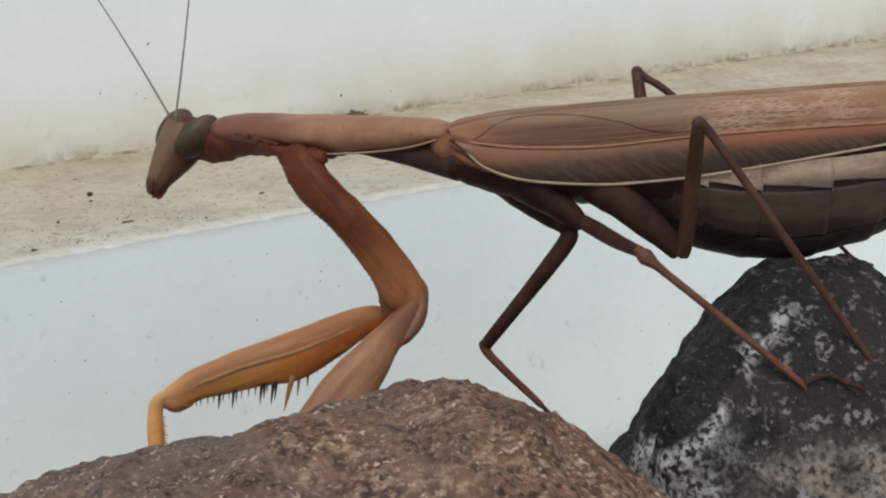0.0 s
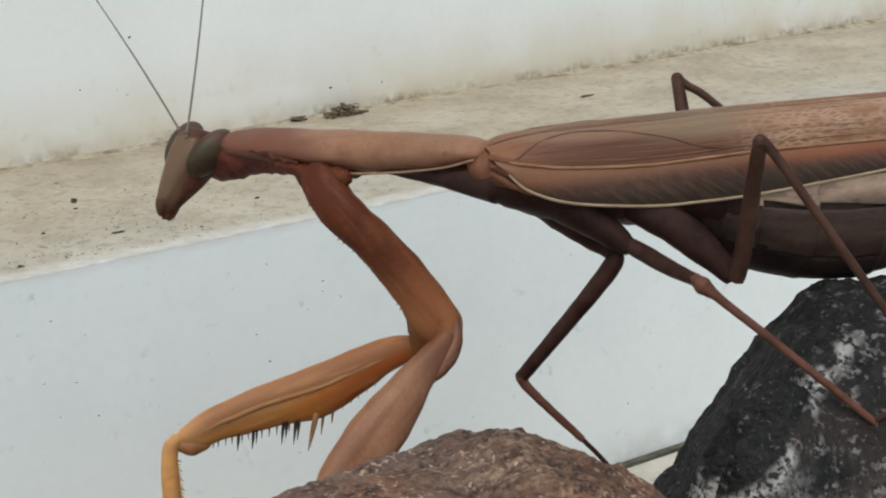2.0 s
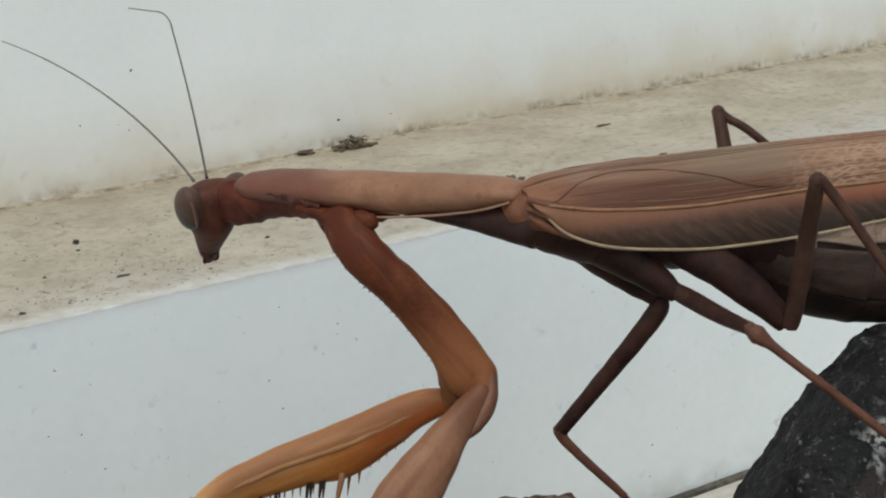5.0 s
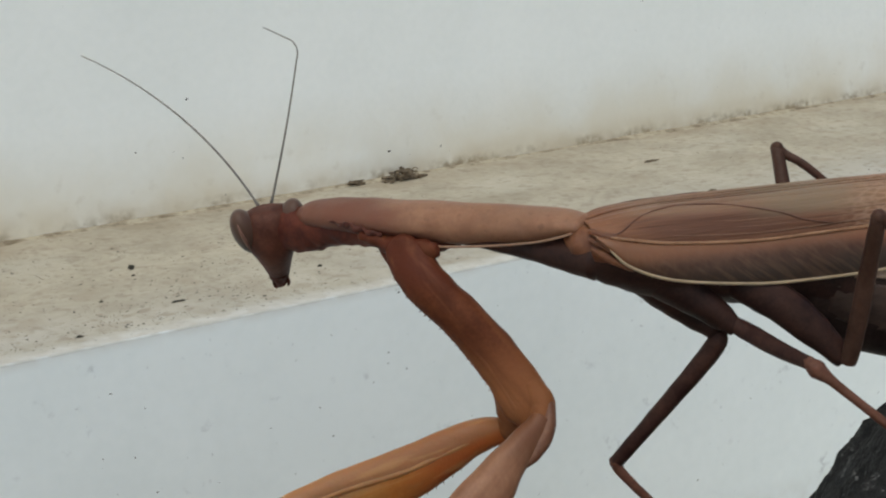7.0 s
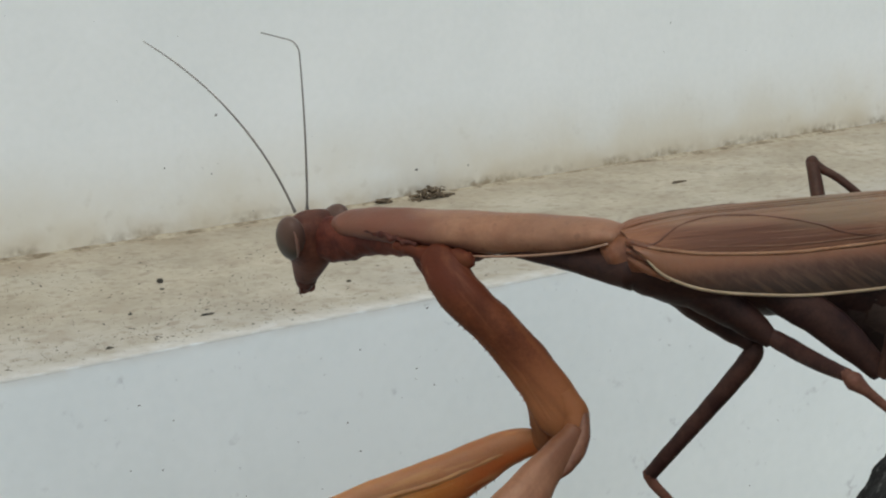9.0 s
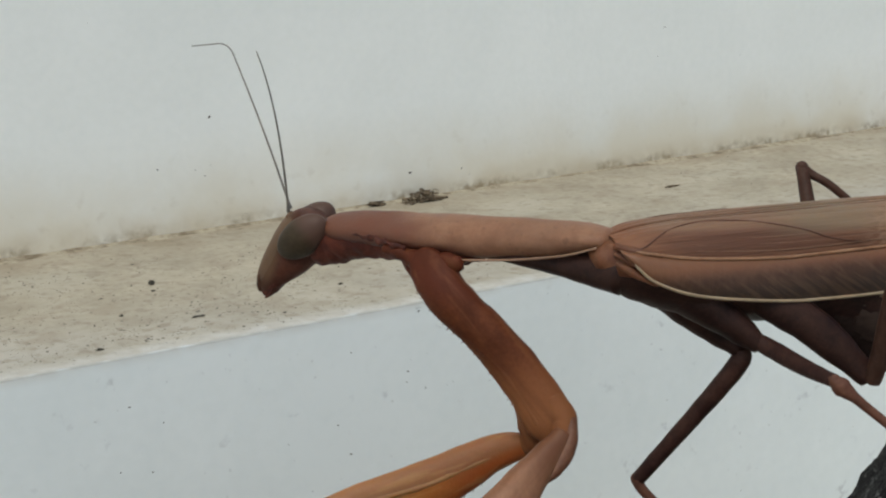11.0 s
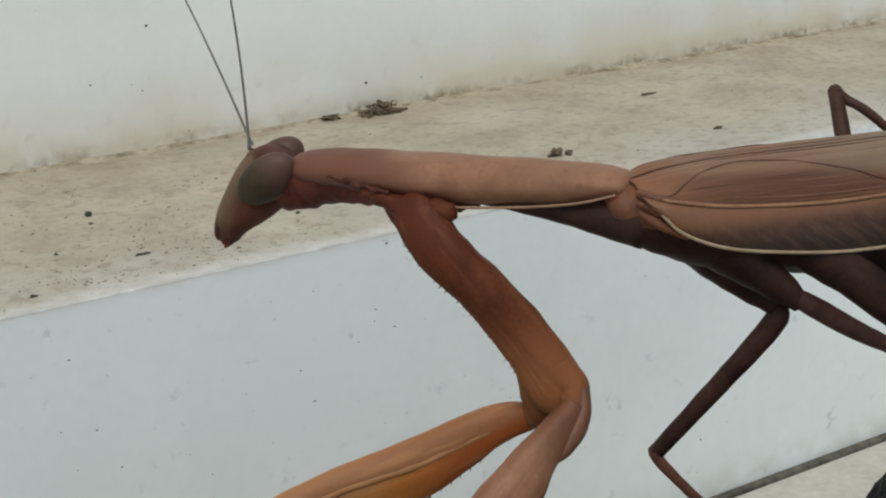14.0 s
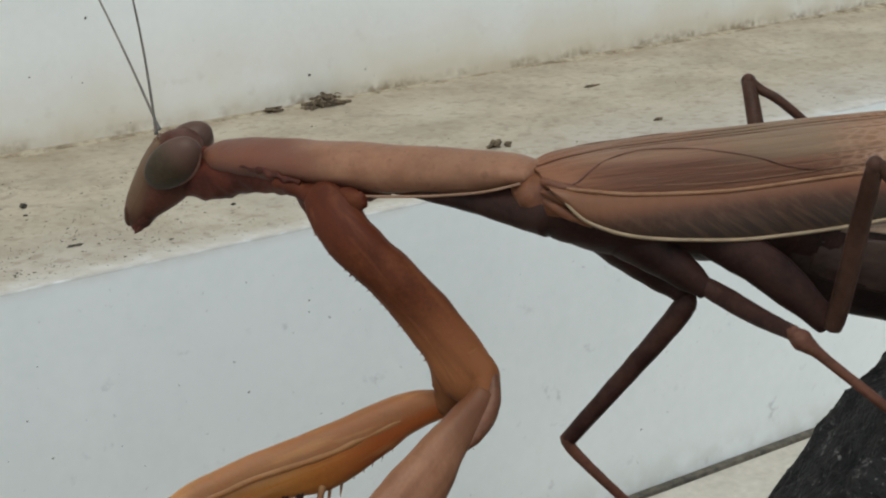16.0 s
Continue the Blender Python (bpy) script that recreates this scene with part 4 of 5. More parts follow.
def wing_sheet(t0, t1, sign, nt=16, thick=0.014, bulge=0.0, ribs=0, rib=0.0):
    bm = bmesh.new()
    layers = []
    for inner in (0, 1):
        rows = []
        for row in WING:
            line = []
            for k in range(nt + 1):
                t = t0 + (t1 - t0) * k / nt
                p = wing_point(row, t, sign)
                f = (t - t0) / (t1 - t0)
                out = Vector((0, sign * (0.25 + 0.25 * t), 1.0 - 0.3 * t)).normalized()
                d = bulge * math.sin(math.pi * f) + (rib * math.sin(2 * math.pi * ribs * f) if ribs else 0) + 0.005 * noise.noise(Vector((p.x * 2, t * 3, 1.0)))
                line.append(bm.verts.new(p + out * (d - thick * inner)))
            rows.append(line)
        layers.append(rows)
    for rows in layers:
        for a, b in zip(rows, rows[1:]):
            for k in range(nt):
                bm.faces.new((a[k], a[k + 1], b[k + 1], b[k]))
    top, low = layers
    rim_a = [r[0] for r in top] + top[-1][1:] + [r[-1] for r in reversed(top[:-1])] + list(reversed(top[0][1:-1]))
    rim_b = [r[0] for r in low] + low[-1][1:] + [r[-1] for r in reversed(low[:-1])] + list(reversed(low[0][1:-1]))
    for k in range(len(rim_a)):
        j = (k + 1) % len(rim_a)
        bm.faces.new((rim_a[k], rim_a[j], rim_b[j], rim_b[k]))
    return bm


def wing_vein(track, sign, r, raise_by=0.008):
    """A vein over the wing. track rows: x, t."""
    table = np.array(WING)
    rows = []
    for x, t in spline(track, 6):
        row = [float(np.interp(x, table[:, 0], table[:, k])) for k in range(8)]
        p = wing_point(row, float(np.clip(t, 0, 2.999)), sign)
        out = Vector((0, sign * (0.25 + 0.25 * t), 1.0 - 0.3 * t)).normalized() * raise_by
        rows.append((*(p + out), r, r))
    rows[0] = (*rows[0][:3], r * 0.5, r * 0.5)
    rows[-1] = (*rows[-1][:3], r * 0.5, r * 0.5)
    return tube(rows, side=(0, 0.3, 1), n=8, sub=2)


for sign in (-1, 1):
    wing = part("forewing", wing_sheet(0.0, 2.0, sign, 22, bulge=0.01, ribs=5, rib=0.003), "wing", mantis, "folded brown forewing with fine veins")
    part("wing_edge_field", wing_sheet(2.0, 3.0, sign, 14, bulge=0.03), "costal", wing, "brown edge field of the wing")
    part("main_vein", wing_vein([(0.05, 1.95), (0.4, 2.0), (1.2, 2.0), (2.4, 2.0), (3.6, 2.0), (4.9, 2.0)], sign, 0.0125), "vein", wing, "orange-buff main vein")
    part("edge_vein", wing_vein([(0.03, 2.9), (0.3, 2.98), (1.0, 2.99), (2.0, 2.99), (3.2, 2.99), (4.9, 2.99)], sign, 0.0118), "edge_vein", wing, "cream edge vein")
    part("vein", wing_vein([(0.06, 1.8), (0.13, 1.64), (0.31, 0.96), (0.58, 0.60), (0.85, 0.76), (1.12, 1.08), (1.36, 1.36), (1.53, 1.62), (1.75, 1.80)], sign, 0.0060), "cell_vein", wing, "dark vein round the front cell")
    for t_at, r in ((1.25, 0.003), (1.42, 0.0035), (1.6, 0.0035), (1.78, 0.004), (0.22, 0.0035), (0.42, 0.004), (0.65, 0.0035)):
        part("vein", wing_vein([(0.5, t_at), (1.4, t_at + 0.04), (2.6, t_at), (4.4, t_at)], sign, r, 0.004), "wing_rib", wing)


# legs
def leg(name, coxa, femur, tibia, tarsus, mats, label, support=None):
    """coxa, femur, tibia: rows for tube(). tarsus: points of the foot."""
    femur = femur[:-1] + [(*tibia[0][:3], femur[-1][3], femur[-1][4])]
    body = part(name, tube(femur, n=14, sub=6, rough=0.004, freq=12), mats[1], mantis, label)
    part("coxa", tube(coxa, n=16, sub=6, rough=0.012, freq=8), mats[0], body)
    shin = part("tibia", tube(tibia, n=12, sub=6, rough=0.003, freq=16), mats[2], body)
    a = Vector(tibia[0][:3])
    r = max(femur[-1][3], tibia[0][3]) * 1.02
    part("knee", blob(a, (r, r, r * 1.05), None, 14, None, 0.12, 3.0), mats[2], body)
    if support:
        laid = []
        for x, y, z in tarsus[1:]:
            top = rest_on(support, mantis.matrix_world @ (Vector((x, y, z)) * CM))
            laid.append((x, y, (top - mantis.matrix_world.translation.z) / CM - 0.005))
        tarsus = tarsus[:1] + laid
    foot = [(*p, 0.022 if i < len(tarsus) - 1 else 0.012, 0.02) for i, p in enumerate(tarsus)]
    part("tarsus", tube(foot, n=8, sub=4), "leg", body)
    return body


leg("middle_leg",
    [(0.50, -0.10, -0.44, 0.17, 0.16), (0.70, -0.18, -0.57, 0.15, 0.145), (0.88, -0.25, -0.72, 0.11, 0.105), (1.00, -0.30, -0.83, 0.075, 0.07)],
    [(0.97, -0.29, -0.79, 0.055, 0.06), (1.05, -0.42, -0.835, 0.062, 0.068), (1.13, -0.70, -0.880, 0.058, 0.062), (1.22, -1.0, -0.92, 0.046, 0.048)],
    [(1.205, -1.005, -0.895, 0.045, 0.045), (1.245, -1.035, -0.935, 0.064, 0.066), (1.285, -1.062, -0.972, 0.050, 0.052), (1.37, -1.127, -1.05, 0.034, 0.034), (1.80, -1.42, -1.45, 0.031, 0.031), (2.285, -1.744, -1.913, 0.028, 0.028)],
    [(2.27, -1.735, -1.90), (2.41, -1.81, -1.95), (2.55, -1.87, -1.95), (2.68, -1.93, -1.98)], ("thorax", "leg", "leg_red"), "dark brown middle leg with a reddish shin", dark_rock)
leg("middle_leg",
    [(0.45, 0.08, -0.46, 0.16, 0.15), (0.62, 0.04, -0.63, 0.13, 0.13), (0.80, -0.04, -0.80, 0.095, 0.09), (0.92, -0.13, -0.90, 0.07, 0.07)],
    [(0.93, -0.14, -0.90, 0.06, 0.06), (0.915, -0.15, -1.00, 0.072, 0.078), (0.685, 0.0, -1.38, 0.064, 0.070), (0.325, 0.20, -1.92, 0.052, 0.056)],
    [(0.285, 0.23, -1.97, 0.054, 0.054), (0.315, 0.21, -2.05, 0.038, 0.040), (0.485, 0.14, -2.25, 0.033, 0.035), (0.72, 0.03, -2.51, 0.030, 0.030)],
    [(0.72, 0.03, -2.51), (0.855, 0.00, -2.67), (0.985, -0.03, -2.85)], ("thorax", "leg", "leg_red"), "dark brown middle leg with a reddish shin")
leg("hind_leg",
    [(1.00, -0.20, -0.46, 0.12, 0.14), (1.28, -0.34, -0.63, 0.09, 0.145), (1.55, -0.45, -0.87, 0.075, 0.125), (1.76, -0.53, -1.09, 0.06, 0.08)],
    [(1.76, -0.57, -1.11, 0.055, 0.06), (1.775, -0.61, -0.97, 0.064, 0.068), (1.75, -0.80, -0.43, 0.062, 0.066), (1.71, -0.985, 0.05, 0.052, 0.054)],
    [(1.703, -1.005, 0.085, 0.054, 0.054), (1.79, -1.05, 0.00, 0.038, 0.038), (2.19, -1.30, -0.66, 0.034, 0.036), (2.58, -1.53, -1.30, 0.03, 0.032), (2.93, -1.732, -1.888, 0.026, 0.026)],
    [(2.92, -1.725, -1.87), (3.05, -1.79, -1.95), (3.18, -1.85, -2.0)], ("thorax", "leg_olive", "leg_olive"), "slender olive-brown hind leg, knee held high", dark_rock)
leg("hind_leg",
    [(1.00, 0.18, -0.38, 0.12, 0.12), (1.34, 0.30, -0.50, 0.09, 0.11), (1.64, 0.40, -0.78, 0.075, 0.09), (1.84, 0.46, -1.06, 0.06, 0.072)],
    [(1.86, 0.50, -1.11, 0.055, 0.06), (1.92, 0.56, -0.95, 0.062, 0.066), (2.00, 0.80, -0.35, 0.06, 0.064), (2.04, 1.06, 0.10, 0.05, 0.052)],
    [(2.042, 1.073, 0.135, 0.052, 0.052), (2.11, 1.03, 0.08, 0.036, 0.036), (2.30, 0.90, -0.065, 0.034, 0.034), (3.05, 0.72, -0.78, 0.03, 0.03), (3.81, 0.50, -1.53, 0.026, 0.026)],
    [(3.81, 0.50, -1.53), (3.97, 0.50, -1.69), (4.17, 0.50, -1.78)], ("thorax", "leg_olive", "leg_olive"), "slender olive-brown hind leg, knee held high")

# raptorial forelegs
ASIDE = (0.29, 0.96, 0)
near_coxa = [(-1.18, 1.04, -0.295, 0.05, 0.09), (-1.14, 0.975, -0.335, 0.075, 0.145), (-1.087, 0.885, -0.41, 0.095, 0.170), (-1.005, 0.78, -0.558, 0.115, 0.170), (-0.89, 0.70, -0.69, 0.12, 0.167), (-0.768, 0.62, -0.825, 0.115, 0.169), (-0.66, 0.546, -0.957, 0.11, 0.171),
             (-0.568, 0.473, -1.092, 0.105, 0.175), (-0.485, 0.40, -1.232, 0.10, 0.182), (-0.418, 0.328, -1.375, 0.10, 0.196), (-0.385, 0.295, -1.48, 0.09, 0.175), (-0.365, 0.26, -1.575, 0.055, 0.10)]
foreleg = part("foreleg", tube(near_coxa, side=ASIDE, n=22, sub=8, rough=0.01, freq=7, square=2.3), "coxa", mantis, "red-brown foreleg, upper joint bare")
far_coxa = [(x - 0.02, y + 0.27, z + 0.03, a, b * 0.74) for x, y, z, a, b in near_coxa]
far_foreleg = part("foreleg", tube(far_coxa, side=ASIDE, n=22, sub=8, rough=0.01, freq=7, square=2.3), "coxa", mantis, "orange-brown foreleg with an amber spiny thigh")
part("ridge", tube(skin_line(near_coxa, ASIDE, [(0, 222), (0.5, 216), (1, 205)], [(0, 0), (0.2, 0.02), (0.5, 0.040), (0.85, 0.036), (0.95, 0)], -0.031), side=ASIDE, n=14, sub=2), "coxa", foreleg)
part("shoulder", tube([(-1.37, 1.28, -0.262, 0.03, 0.035), (-1.27, 1.18, -0.290, 0.05, 0.055), (-1.16, 1.06, -0.320, 0.065, 0.080), (-1.04, 0.93, -0.330, 0.065, 0.088), (-0.955, 0.82, -0.310, 0.055, 0.080), (-0.912, 0.77, -0.290, 0.030, 0.060)], side=ASIDE, n=22, sub=8, rough=0.016, freq=13, ends=0.9), "coxa", foreleg, "dark red ragged shoulder joint")
part("elbow", tube([(-0.375, 0.30, -1.25, 0.055, 0.07), (-0.335, 0.272, -1.34, 0.080, 0.098), (-0.30, 0.245, -1.43, 0.095, 0.105), (-0.32, 0.20, -1.53, 0.09, 0.095), (-0.36, 0.16, -1.60, 0.06, 0.06)], side=ASIDE, n=18, sub=7, rough=0.008, freq=10), "coxa", foreleg)
part("trochanter", tube([(-0.262, 0.20, -1.40, 0.040, 0.040), (-0.285, 0.135, -1.515, 0.055, 0.056), (-0.355, 0.070, -1.625, 0.058, 0.062), (-0.455, 0.015, -1.720, 0.045, 0.050), (-0.555, -0.020, -1.785, 0.012, 0.016)], side=ASIDE, n=14, sub=6, rough=0.006, freq=12), "joint", foreleg, "dark red-brown joint piece behind the elbow")
part("elbow", tube([(*far_coxa[-3][:3], 0.085, 0.13), (-0.42, 0.50, -1.54, 0.12, 0.15), (-0.45, 0.50, -1.65, 0.12, 0.135), (-0.53, 0.545, -1.72, 0.07, 0.08)], side=ASIDE, n=18, sub=7, rough=0.008, freq=10), "coxa", far_foreleg)
part("thigh", tube([(-0.335, 0.165, -1.50, 0.075, 0.075), (-0.40, 0.13, -1.565, 0.085, 0.092), (-0.485, 0.092, -1.625, 0.095, 0.108), (-0.58, 0.050, -1.695, 0.10, 0.124), (-0.68, 0.006, -1.775, 0.105, 0.146), (-0.78, -0.055, -1.862, 0.11, 0.174), (-0.89, -0.104, -1.952, 0.11, 0.200),
                   (-0.976, -0.147, -2.025, 0.11, 0.214), (-1.066, -0.186, -2.093, 0.11, 0.221), (-1.20, -0.25, -2.21, 0.105, 0.215), (-1.38, -0.34, -2.36, 0.10, 0.195), (-1.52, -0.42, -2.50, 0.08, 0.13)],
                  side=ASIDE, n=24, sub=6, rough=0.006, freq=6, square=2.3), "femur_outer", foreleg, "pinkish-brown thigh seen from outside")
part("shin", tube([(-1.42, -0.42, -2.50, 0.06, 0.06), (-1.30, -0.40, -2.56, 0.05, 0.055), (-1.05, -0.36, -2.58, 0.03, 0.03)], n=12, sub=5), "femur", foreleg)
amber_thigh = [(-0.40, 0.545, -1.680, 0.06, 0.075), (-0.50, 0.555, -1.708, 0.085, 0.100), (-0.652, 0.560, -1.725, 0.095, 0.128), (-0.801, 0.560, -1.759, 0.10, 0.147), (-0.945, 0.550, -1.816, 0.10, 0.173), (-1.089, 0.538, -1.868, 0.105, 0.190), (-1.234, 0.526, -1.921, 0.105, 0.208), (-1.381, 0.518, -1.960, 0.10, 0.215),
               (-1.533, 0.518, -1.979, 0.10, 0.199), (-1.686, 0.518, -1.997, 0.095, 0.184), (-1.837, 0.516, -2.022, 0.09, 0.174), (-1.987, 0.513, -2.051, 0.09, 0.158), (-2.137, 0.510, -2.080, 0.085, 0.140), (-2.282, 0.503, -2.128, 0.08, 0.122), (-2.40, 0.500, -2.155, 0.065, 0.085), (-2.455, 0.500, -2.165, 0.045, 0.05)]
thigh = part("thigh", tube(amber_thigh, side=ASIDE, n=26, sub=6, rough=0.006, freq=6, square=2.3), "femur", far_foreleg, "amber-orange spiny thigh")
RIDGE = [(0, 178), (0.2, 182), (0.35, 193), (0.5, 199), (0.65, 197), (0.85, 187), (1, 182)]
part("ridge", tube(skin_line(amber_thigh, ASIDE, RIDGE, [(0, 0), (0.06, 0.010), (0.3, 0.026), (0.6, 0.030), (0.85, 0.026), (0.97, 0)], -0.020), side=ASIDE, n=14, sub=2, rough=0.003, freq=9), "femur_ridge", thigh, "raised buff ridge along the thigh")
part("knee", tube([(-2.20, 0.49, -2.215, 0.02, 0.02), (-2.28, 0.485, -2.225, 0.055, 0.055), (-2.36, 0.483, -2.225, 0.065, 0.072), (-2.44, 0.488, -2.195, 0.055, 0.06), (-2.48, 0.492, -2.165, 0.03, 0.03)], side=ASIDE, n=16, sub=6, rough=0.010, freq=12), "femur_ridge", thigh, "pale knee lobe")
part("shin", tube([(-2.45, 0.50, -2.145, 0.055, 0.050), (-2.515, 0.485, -2.205, 0.06, 0.062), (-2.540, 0.462, -2.30, 0.06, 0.064), (-2.552, 0.425, -2.42, 0.055, 0.070), (-2.560, 0.385, -2.54, 0.055, 0.070), (-2.570, 0.335, -2.68, 0.05, 0.064), (-2.575, 0.30, -2.79, 0.04, 0.050), (-2.57, 0.285, -2.86, 0.02, 0.025)],
                  side=ASIDE, n=16, sub=7), "femur", far_foreleg, "toothed amber shin")

SPINES = [(-2.18, 0.05, 0), (-2.14, 0.06, 0), (-2.08, 0.06, 0), (-2.03, 0.06, 0), (-1.985, 0.11, 1), (-1.95, 0.07, 0), (-1.90, 0.06, 0), (-1.865, 0.13, 1), (-1.84, 0.09, 1), (-1.79, 0.08, 0), (-1.73, 0.08, 0), (-1.67, 0.08, 0), (-1.625, 0.15, 1), (-1.60, 0.10, 1),
          (-1.57, 0.08, 0), (-1.525, 0.17, 1), (-1.50, 0.13, 1), (-1.29, 0.17, 0), (-1.21, 0.12, 0), (-1.13, 0.05, 0), (-1.06, 0.05, 0), (-1.0, 0.045, 0), (-0.93, 0.04, 0), (-0.86, 0.035, 0)]
under = np.array(spline([(r[0], r[2] - 0.93 * r[4]) for r in amber_thigh], 6))
for x, length, dark in SPINES:
    z = float(np.interp(-x, -under[:, 0], under[:, 1]))
    y = 0.46 if dark else 0.50
    part("spine", spike((x, y, z + 0.05), (x - 0.25 * length, y - 0.02, z - length), 0.016 if length > 0.09 else 0.011), "spine_dark" if dark else "spine_pale", thigh)
part("spine", spike((-1.37, 0.43, -2.10), (-1.475, 0.33, -2.355), 0.026), "spine_pale", thigh, "long amber spine")
for k in range(18):
    f = k / 17
    x, y, z = -2.490 - 0.006 * f, 0.455 - 0.13 * f, -2.30 - 0.40 * f
    part("tooth", spike((x - 0.02, y, z), (x + (0.028 if k % 3 else 0.040), y - 0.01, z - 0.025), 0.013, 6), "femur", far_foreleg)
TEETH = np.array(spline([(r[0] - 0.80 * r[4] * 0.97, r[1], r[2] - 0.60 * r[4] * 0.97) for r in near_coxa[2:9]], 8))
rnd = random.Random(11)
for k in range(26):
    c = Vector(TEETH[int(k * (len(TEETH) - 1) / 25)])
    long = rnd.uniform(0.006, 0.022)
    part("tooth", spike(c + Vector((0.03, -0.01, 0.022)), c - Vector((0.80, 0.10, 0.60)) * long, rnd.uniform(0.009, 0.014), 6), "coxa", foreleg)

# head: x forward out of the face, y to the insect's left, z up to the crown (centimetres, from the neck joint)
def skull(rows, n=44, sub=8, rough=0.010, freq=11.0):
    """A head of level sections. rows: z, back, front, half-width."""
    bm = bmesh.new()
    rings = []
    for z, back, front, wide in spline(rows, sub):
        mid, deep = 0.5 * (back + front), 0.5 * (front - back)
        ring = []
        for k in range(n):
            a = 2 * math.pi * k / n
            c, q = math.cos(a), math.sin(a)
            x = mid + deep * c
            # the face is narrower than the cheeks behind it
            y = wide * math.copysign(abs(q) ** 0.95, q) * (1.0 - 0.24 * max(0.0, c))
            p = Vector((x, y, z))
            ring.append(bm.verts.new(p * (1.0 + rough * noise.noise(p * freq))))
        rings.append(ring)
    for a, b in zip(rings, rings[1:]):
        for k in range(n):
            bm.faces.new((a[k], a[(k + 1) % n], b[(k + 1) % n], b[k]))
    for ring in (rings[0], rings[-1]):
        bm.faces.new(ring)
    return bm


def face_shield(rows, sub=8, n=24):
    """A thin plate lying on the front of the skull, its margins sunk in."""
    bm = bmesh.new()
    lines = []
    inner = [r for r in spline(rows, sub) if -0.45 < r[0] < 0.165]
    for i, (z, back, front, wide) in enumerate(inner):
        mid, deep = 0.5 * (back + front), 0.5 * (front - back)
        spread = radians(46 + 16 * min(1.0, max(0.0, (0.10 - z) / 0.35)))
        line = []
        for k in range(n + 1):
            a = spread * (2 * k / n - 1)
            c, q = math.cos(a), math.sin(a)
            edge = min(1.0, 3.0 * (1 - abs(2 * k / n - 1)), i / 3.0, (len(inner) - 1 - i) / 3.0)
            out = -0.006 + 0.014 * edge * (2 - edge)
            p = Vector((mid + deep * c + out * c, wide * math.copysign(abs(q) ** 0.95, q) * (1.0 - 0.24 * max(0.0, c)) + out * q, z))
            line.append(bm.verts.new(p * (1.0 + 0.010 * noise.noise(p * 11.0))))
        lines.append(line)
    for a, b in zip(lines, lines[1:]):
        for k in range(n):
            bm.faces.new((b[k], b[k + 1], a[k + 1], a[k]))
    return bm


SKULL = [(0.228, -0.03, 0.12, 0.13), (0.212, -0.06, 0.165, 0.185), (0.165, -0.10, 0.215, 0.228), (0.09, -0.125, 0.252, 0.240), (-0.02, -0.135, 0.283, 0.232), (-0.13, -0.115, 0.303, 0.195), (-0.23, -0.065, 0.316, 0.150),
                           (-0.33, 0.010, 0.322, 0.120), (-0.42, 0.085, 0.316, 0.095), (-0.49, 0.140, 0.298, 0.072), (-0.53, 0.175, 0.270, 0.045)]
head = part("head", skull(SKULL), "head", mantis, "small triangular red-brown head, turning")
part("face", face_shield(SKULL), "face_plate", head, "buff-brown face shield")
part("upper_lip", tube([(0.296, 0, -0.40, 0.060, 0.028), (0.288, 0, -0.46, 0.056, 0.032), (0.270, 0, -0.515, 0.040, 0.030), (0.255, 0, -0.545, 0.020, 0.016)], n=16, sub=6, rough=0.006, freq=18), "head", head, "dark shiny upper lip")
part("mouthparts", tube([(0.17, 0, -0.42, 0.085, 0.075), (0.195, 0, -0.50, 0.066, 0.060), (0.220, 0, -0.555, 0.040, 0.035)], n=18, sub=6, rough=0.022, freq=16), "mouth", head, "dark red mouthparts")
for sign in (-1, 1):
    lean = Matrix.Rotation(radians(-12 * sign), 3, "X") @ Matrix.Rotation(radians(-30), 3, "Y")
    centre = Vector((0.055, sign * 0.188, 0.058))
    eye = part("eye", blob(centre, (0.152, 0.112, 0.250), lean, 44), "eye", head, "glossy olive-brown compound eye")
    # a pale band follows the eye's hind margin
    arc = []
    for k in range(13):
        a = radians(116 + 84 * k / 12)
        w = 0.012 * math.sin(math.pi * (k + 0.5) / 13.0) + 0.003
        q = lean @ Vector((math.cos(a) * 0.148, sign * 0.022, math.sin(a) * 0.243))
        arc.append((*(centre + q), w, w))
    part("eye_band", tube(arc, side=(0, 1, 0), n=10, sub=4), "eye_band", eye, "pale pinkish band behind the eye")
    part("palp", tube([(0.17, sign * 0.055, -0.46, 0.014, 0.014), (0.175, sign * 0.062, -0.53, 0.013, 0.013), (0.205, sign * 0.045, -0.575, 0.007, 0.007)], n=8, sub=4), "mouth", head)
    part("socket", blob((0.222, sign * 0.055, 0.135), (0.024, 0.024, 0.028), None, 12), "face_plate", head)


def antenna(bend, hook, total):
    """A thread that starts up along z and bends toward x."""
    rows = []
    p, a = Vector((0, 0, 0)), 0.0
    for k in range(30):
        s = k / 29
        r = 0.0105 * (1 - 0.6 * s) + (0.006 if k == 0 else 0)
        rows.append((*p, r, r))
        a = bend * s + (hook * max(0.0, min(1.0, (s - 0.77) / 0.09)))
        p = p + Vector((math.sin(a), 0, math.cos(a))) * (total / 29)
    return part("antenna", tube(rows, n=7, sub=2, ends=0.2), "antenna", head, "long grey-brown thread-like antenna")


hooked_antenna = antenna(0.10, 1.25, 1.70)
bowed_antenna = antenna(0.62, 0.0, 1.87)

# ---- what moves ----
NECK = FRONT_TURN @ Vector((-2.74, 0.0, -0.35))
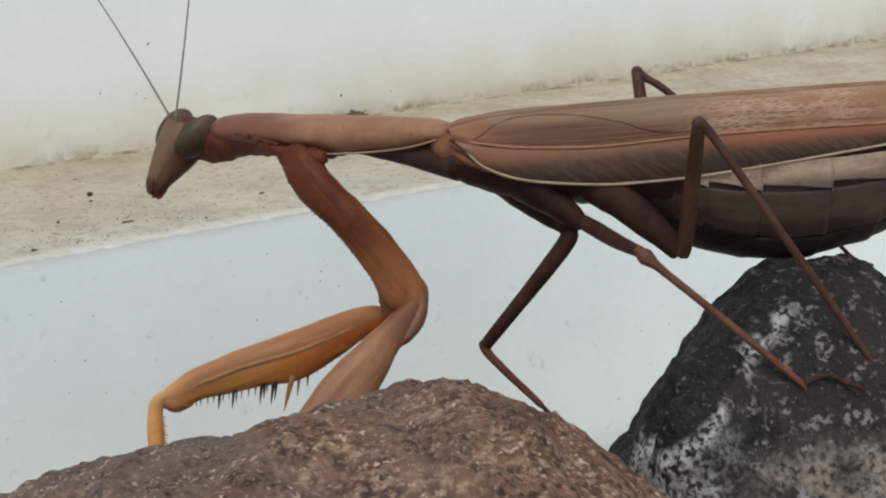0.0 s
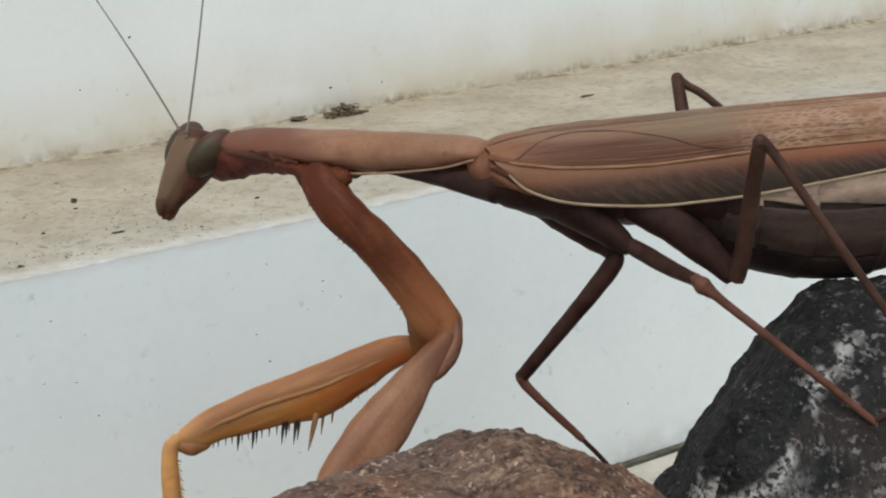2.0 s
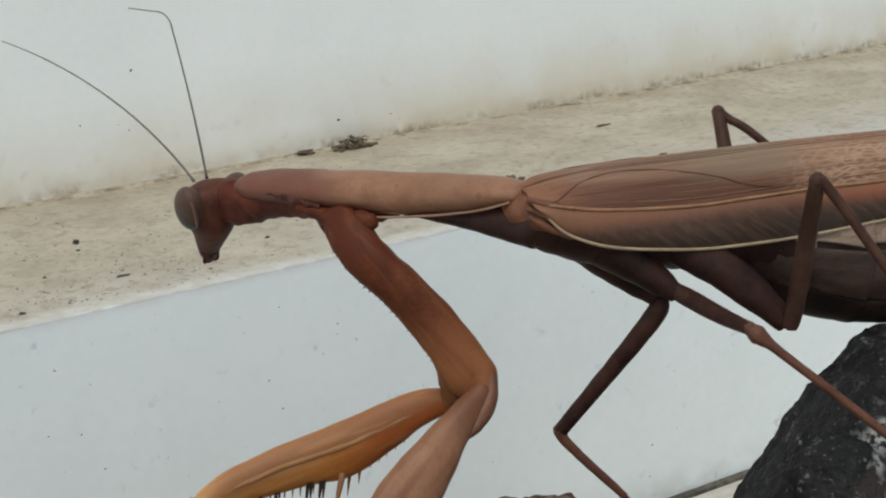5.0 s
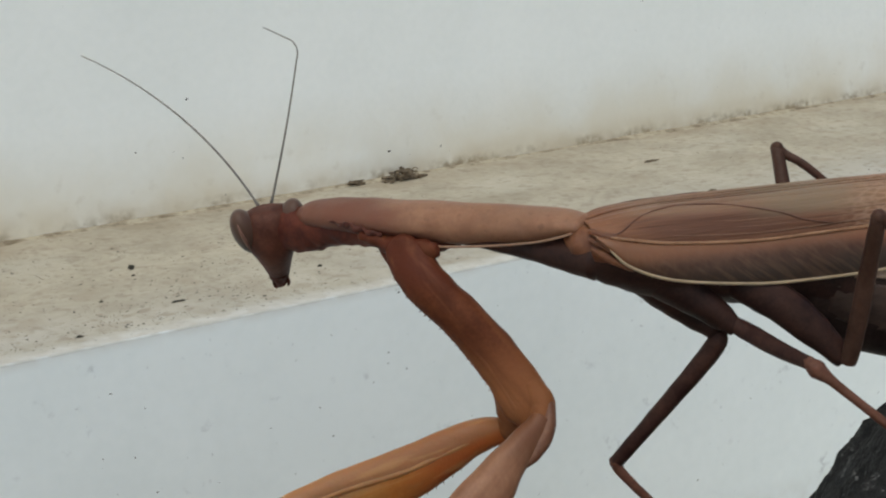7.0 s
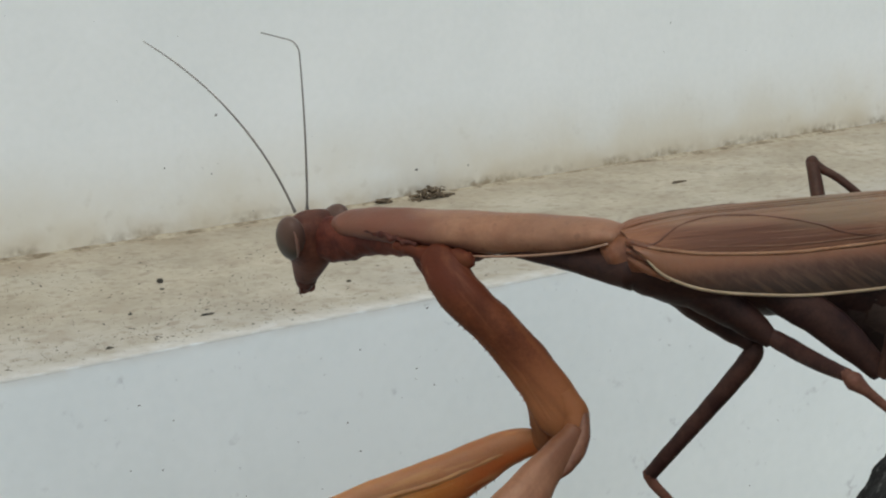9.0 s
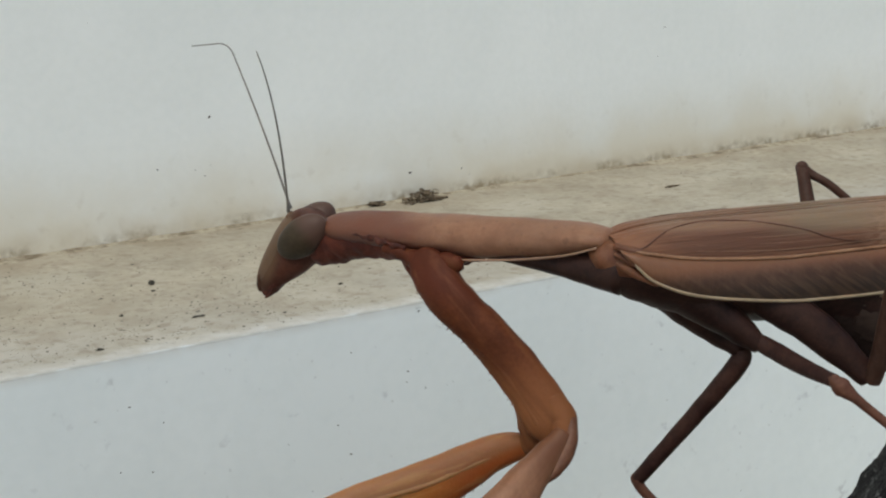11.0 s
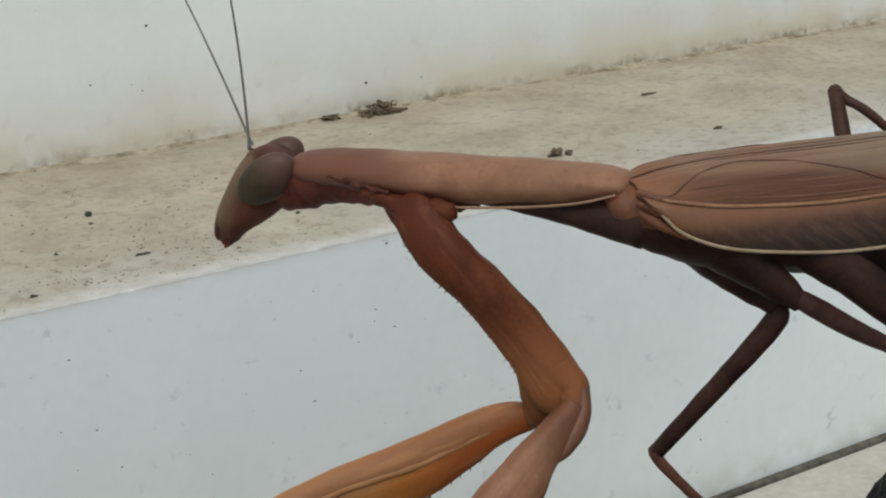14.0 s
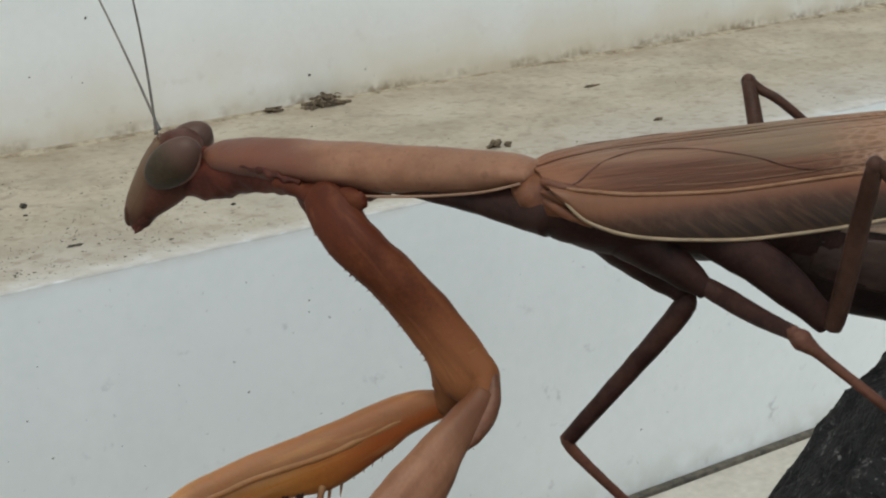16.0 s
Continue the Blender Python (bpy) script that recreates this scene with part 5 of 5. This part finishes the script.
# seconds; turn about the upright, nod and tilt of the head (degrees), reach forward and drop (centimetres)
HEAD = [
    (0.0, 25, -22, 0, 0.14, 0), (0.6, 25, -22, 0, 0.13, 0), (1.2, 25, -22, 0, 0.105, 0), (2.0, 25, -22, 0, 0.10, 0), (2.3, 24, -22, 0, 0.10, 0), (2.5, 20, -21, 0, 0.085, 0), (2.6, 9, -20, 0, 0.06, 0.01), (2.8, -11, -17, 0, 0.04, 0.03), (3.0, -18, -17, 0, 0.02, 0.05), (3.2, -19, -17, 0, 0.02, 0.06),
    (3.4, -23, -18, 0, 0.02, 0.08), (3.6, -32, -19, -1, 0.03, 0.09), (3.7, -36, -19, -2, 0.03, 0.10),
    (4.8, -68, -14, -5, 0.09, 0.09), (5.8, -97, -10, -8, 0.16, 0.08), (8.2, -97, -10, -8, 0.15, 0.05), (9.3, -58, -15, -4, 0.04, 0.03), (10.3, -20, -20, 0, 0.02, 0), (14.5, -22, -20, 0, 0.02, 0), (15.3, -22, -20, 0, 0.04, -0.02), (16.0, -22, -19, 0, 0.07, -0.04)]
# seconds; lean to the side, lean away and turn of the curl (degrees) of the hooked and then of the bowed antenna
ANTENNAE = [
    (0.0, 26.5, 5, 0, -12, 0, 75), (0.5, 27.5, 5, 0, -12, 0, 75), (1.0, 31, 5, 0, -11, 0, 75), (1.5, 28, 10, 0, -11, 0, 75), (2.0, 29, 14, 0, -13, 0, 75), (2.3, 32, 12, 0, -12, 0, 75), (2.5, 41, 5, 0, -8, 0, 75), (2.7, 38, 5, 0, 5, 0, 70),
    (2.8, 36, 5, 0, 12, 0, 60), (2.9, 33, 5, 0, 14, 0, 60), (3.0, 26, 8, 0, 12, 0, 60), (3.2, 28, 8, 0, 16, 0, 50), (3.5, 28, 5, 0, 27, 0, 20), (3.7, 24, 2, 0, 32, 0, 0),
    (5.8, -9, -22, 0, 32.5, 0, 0), (6.2, -12, -22, 0, 32, 0, 0), (6.6, -15, -22, 0, 29.5, 0, 0), (7.0, -16.5, -14, 0, 29, 0, 0), (7.4, -16.5, -22, 0, 29, 0, 0), (8.2, -17, -26, 0, 26.5, 0, 0),
    (9.3, 3, -5, 0, 16, -10, -40), (10.3, 15, 12, 0, -1, -22, -85), (11.2, 18, 12, 0, -1, -22, -85), (12.0, 21.5, 12, 0, 0, -18, -85), (12.6, 22.5, 12, 0, 1, -10, -85), (14.0, 21, 12, 0, 0, -8, -85), (16.0, 21, 12, 0, 1, -8, -85)]


def head_pose(t):
    ts = [r[0] for r in HEAD]
    turn, nod, tilt, reach, drop = [float(np.interp(t, ts, [r[k] for r in HEAD])) for k in (1, 2, 3, 4, 5)]
    return pose((NECK[0] - 0.96 * reach) * CM, (NECK[1] + 0.29 * reach) * CM, (NECK[2] - drop) * CM, 0, 0, 180 + turn) @ pose(0, 0, 0, tilt, nod, 0)


def antenna_pose(t, left, depth, curl, sign):
    """In the head's space: leans sideways and away."""
    hp = head_pose(t)
    base = Vector((0.236 * CM, sign * 0.055 * CM, 0.180 * CM))
    a, b = radians(left), radians(depth)
    across = Vector((-math.cos(radians(17)), math.sin(radians(17)), 0))
    away = Vector((math.sin(radians(17)), math.cos(radians(17)), 0))
    z = (across * math.sin(a) * math.cos(b) + Vector((0, 0, 1)) * math.cos(a) * math.cos(b) + away * math.sin(b)).normalized()
    c = radians(curl)
    x = across * math.cos(c) + away * math.sin(c)
    x = (x - z * x.dot(z)).normalized()
    y = z.cross(x)
    rot = Matrix((x, y, z)).transposed().to_4x4()
    inv = hp.to_3x3().inverted().to_4x4()
    return Matrix.Translation(base) @ inv @ rot


def motions():
    key_times = sorted({r[0] for r in HEAD} | {r[0] for r in ANTENNAE})
    walk(head, [(t, head_pose(t)) for t in key_times])
    ts = [r[0] for r in ANTENNAE]
    for ob, first, sign in ((hooked_antenna, 1, -1), (bowed_antenna, 4, 1)):
        rows = []
        for t in key_times:
            left, depth, curl = [float(np.interp(t, ts, [r[first + k] for r in ANTENNAE])) for k in range(3)]
            rows.append((t, antenna_pose(t, left, depth, curl, sign)))
        walk(ob, rows)


motions()
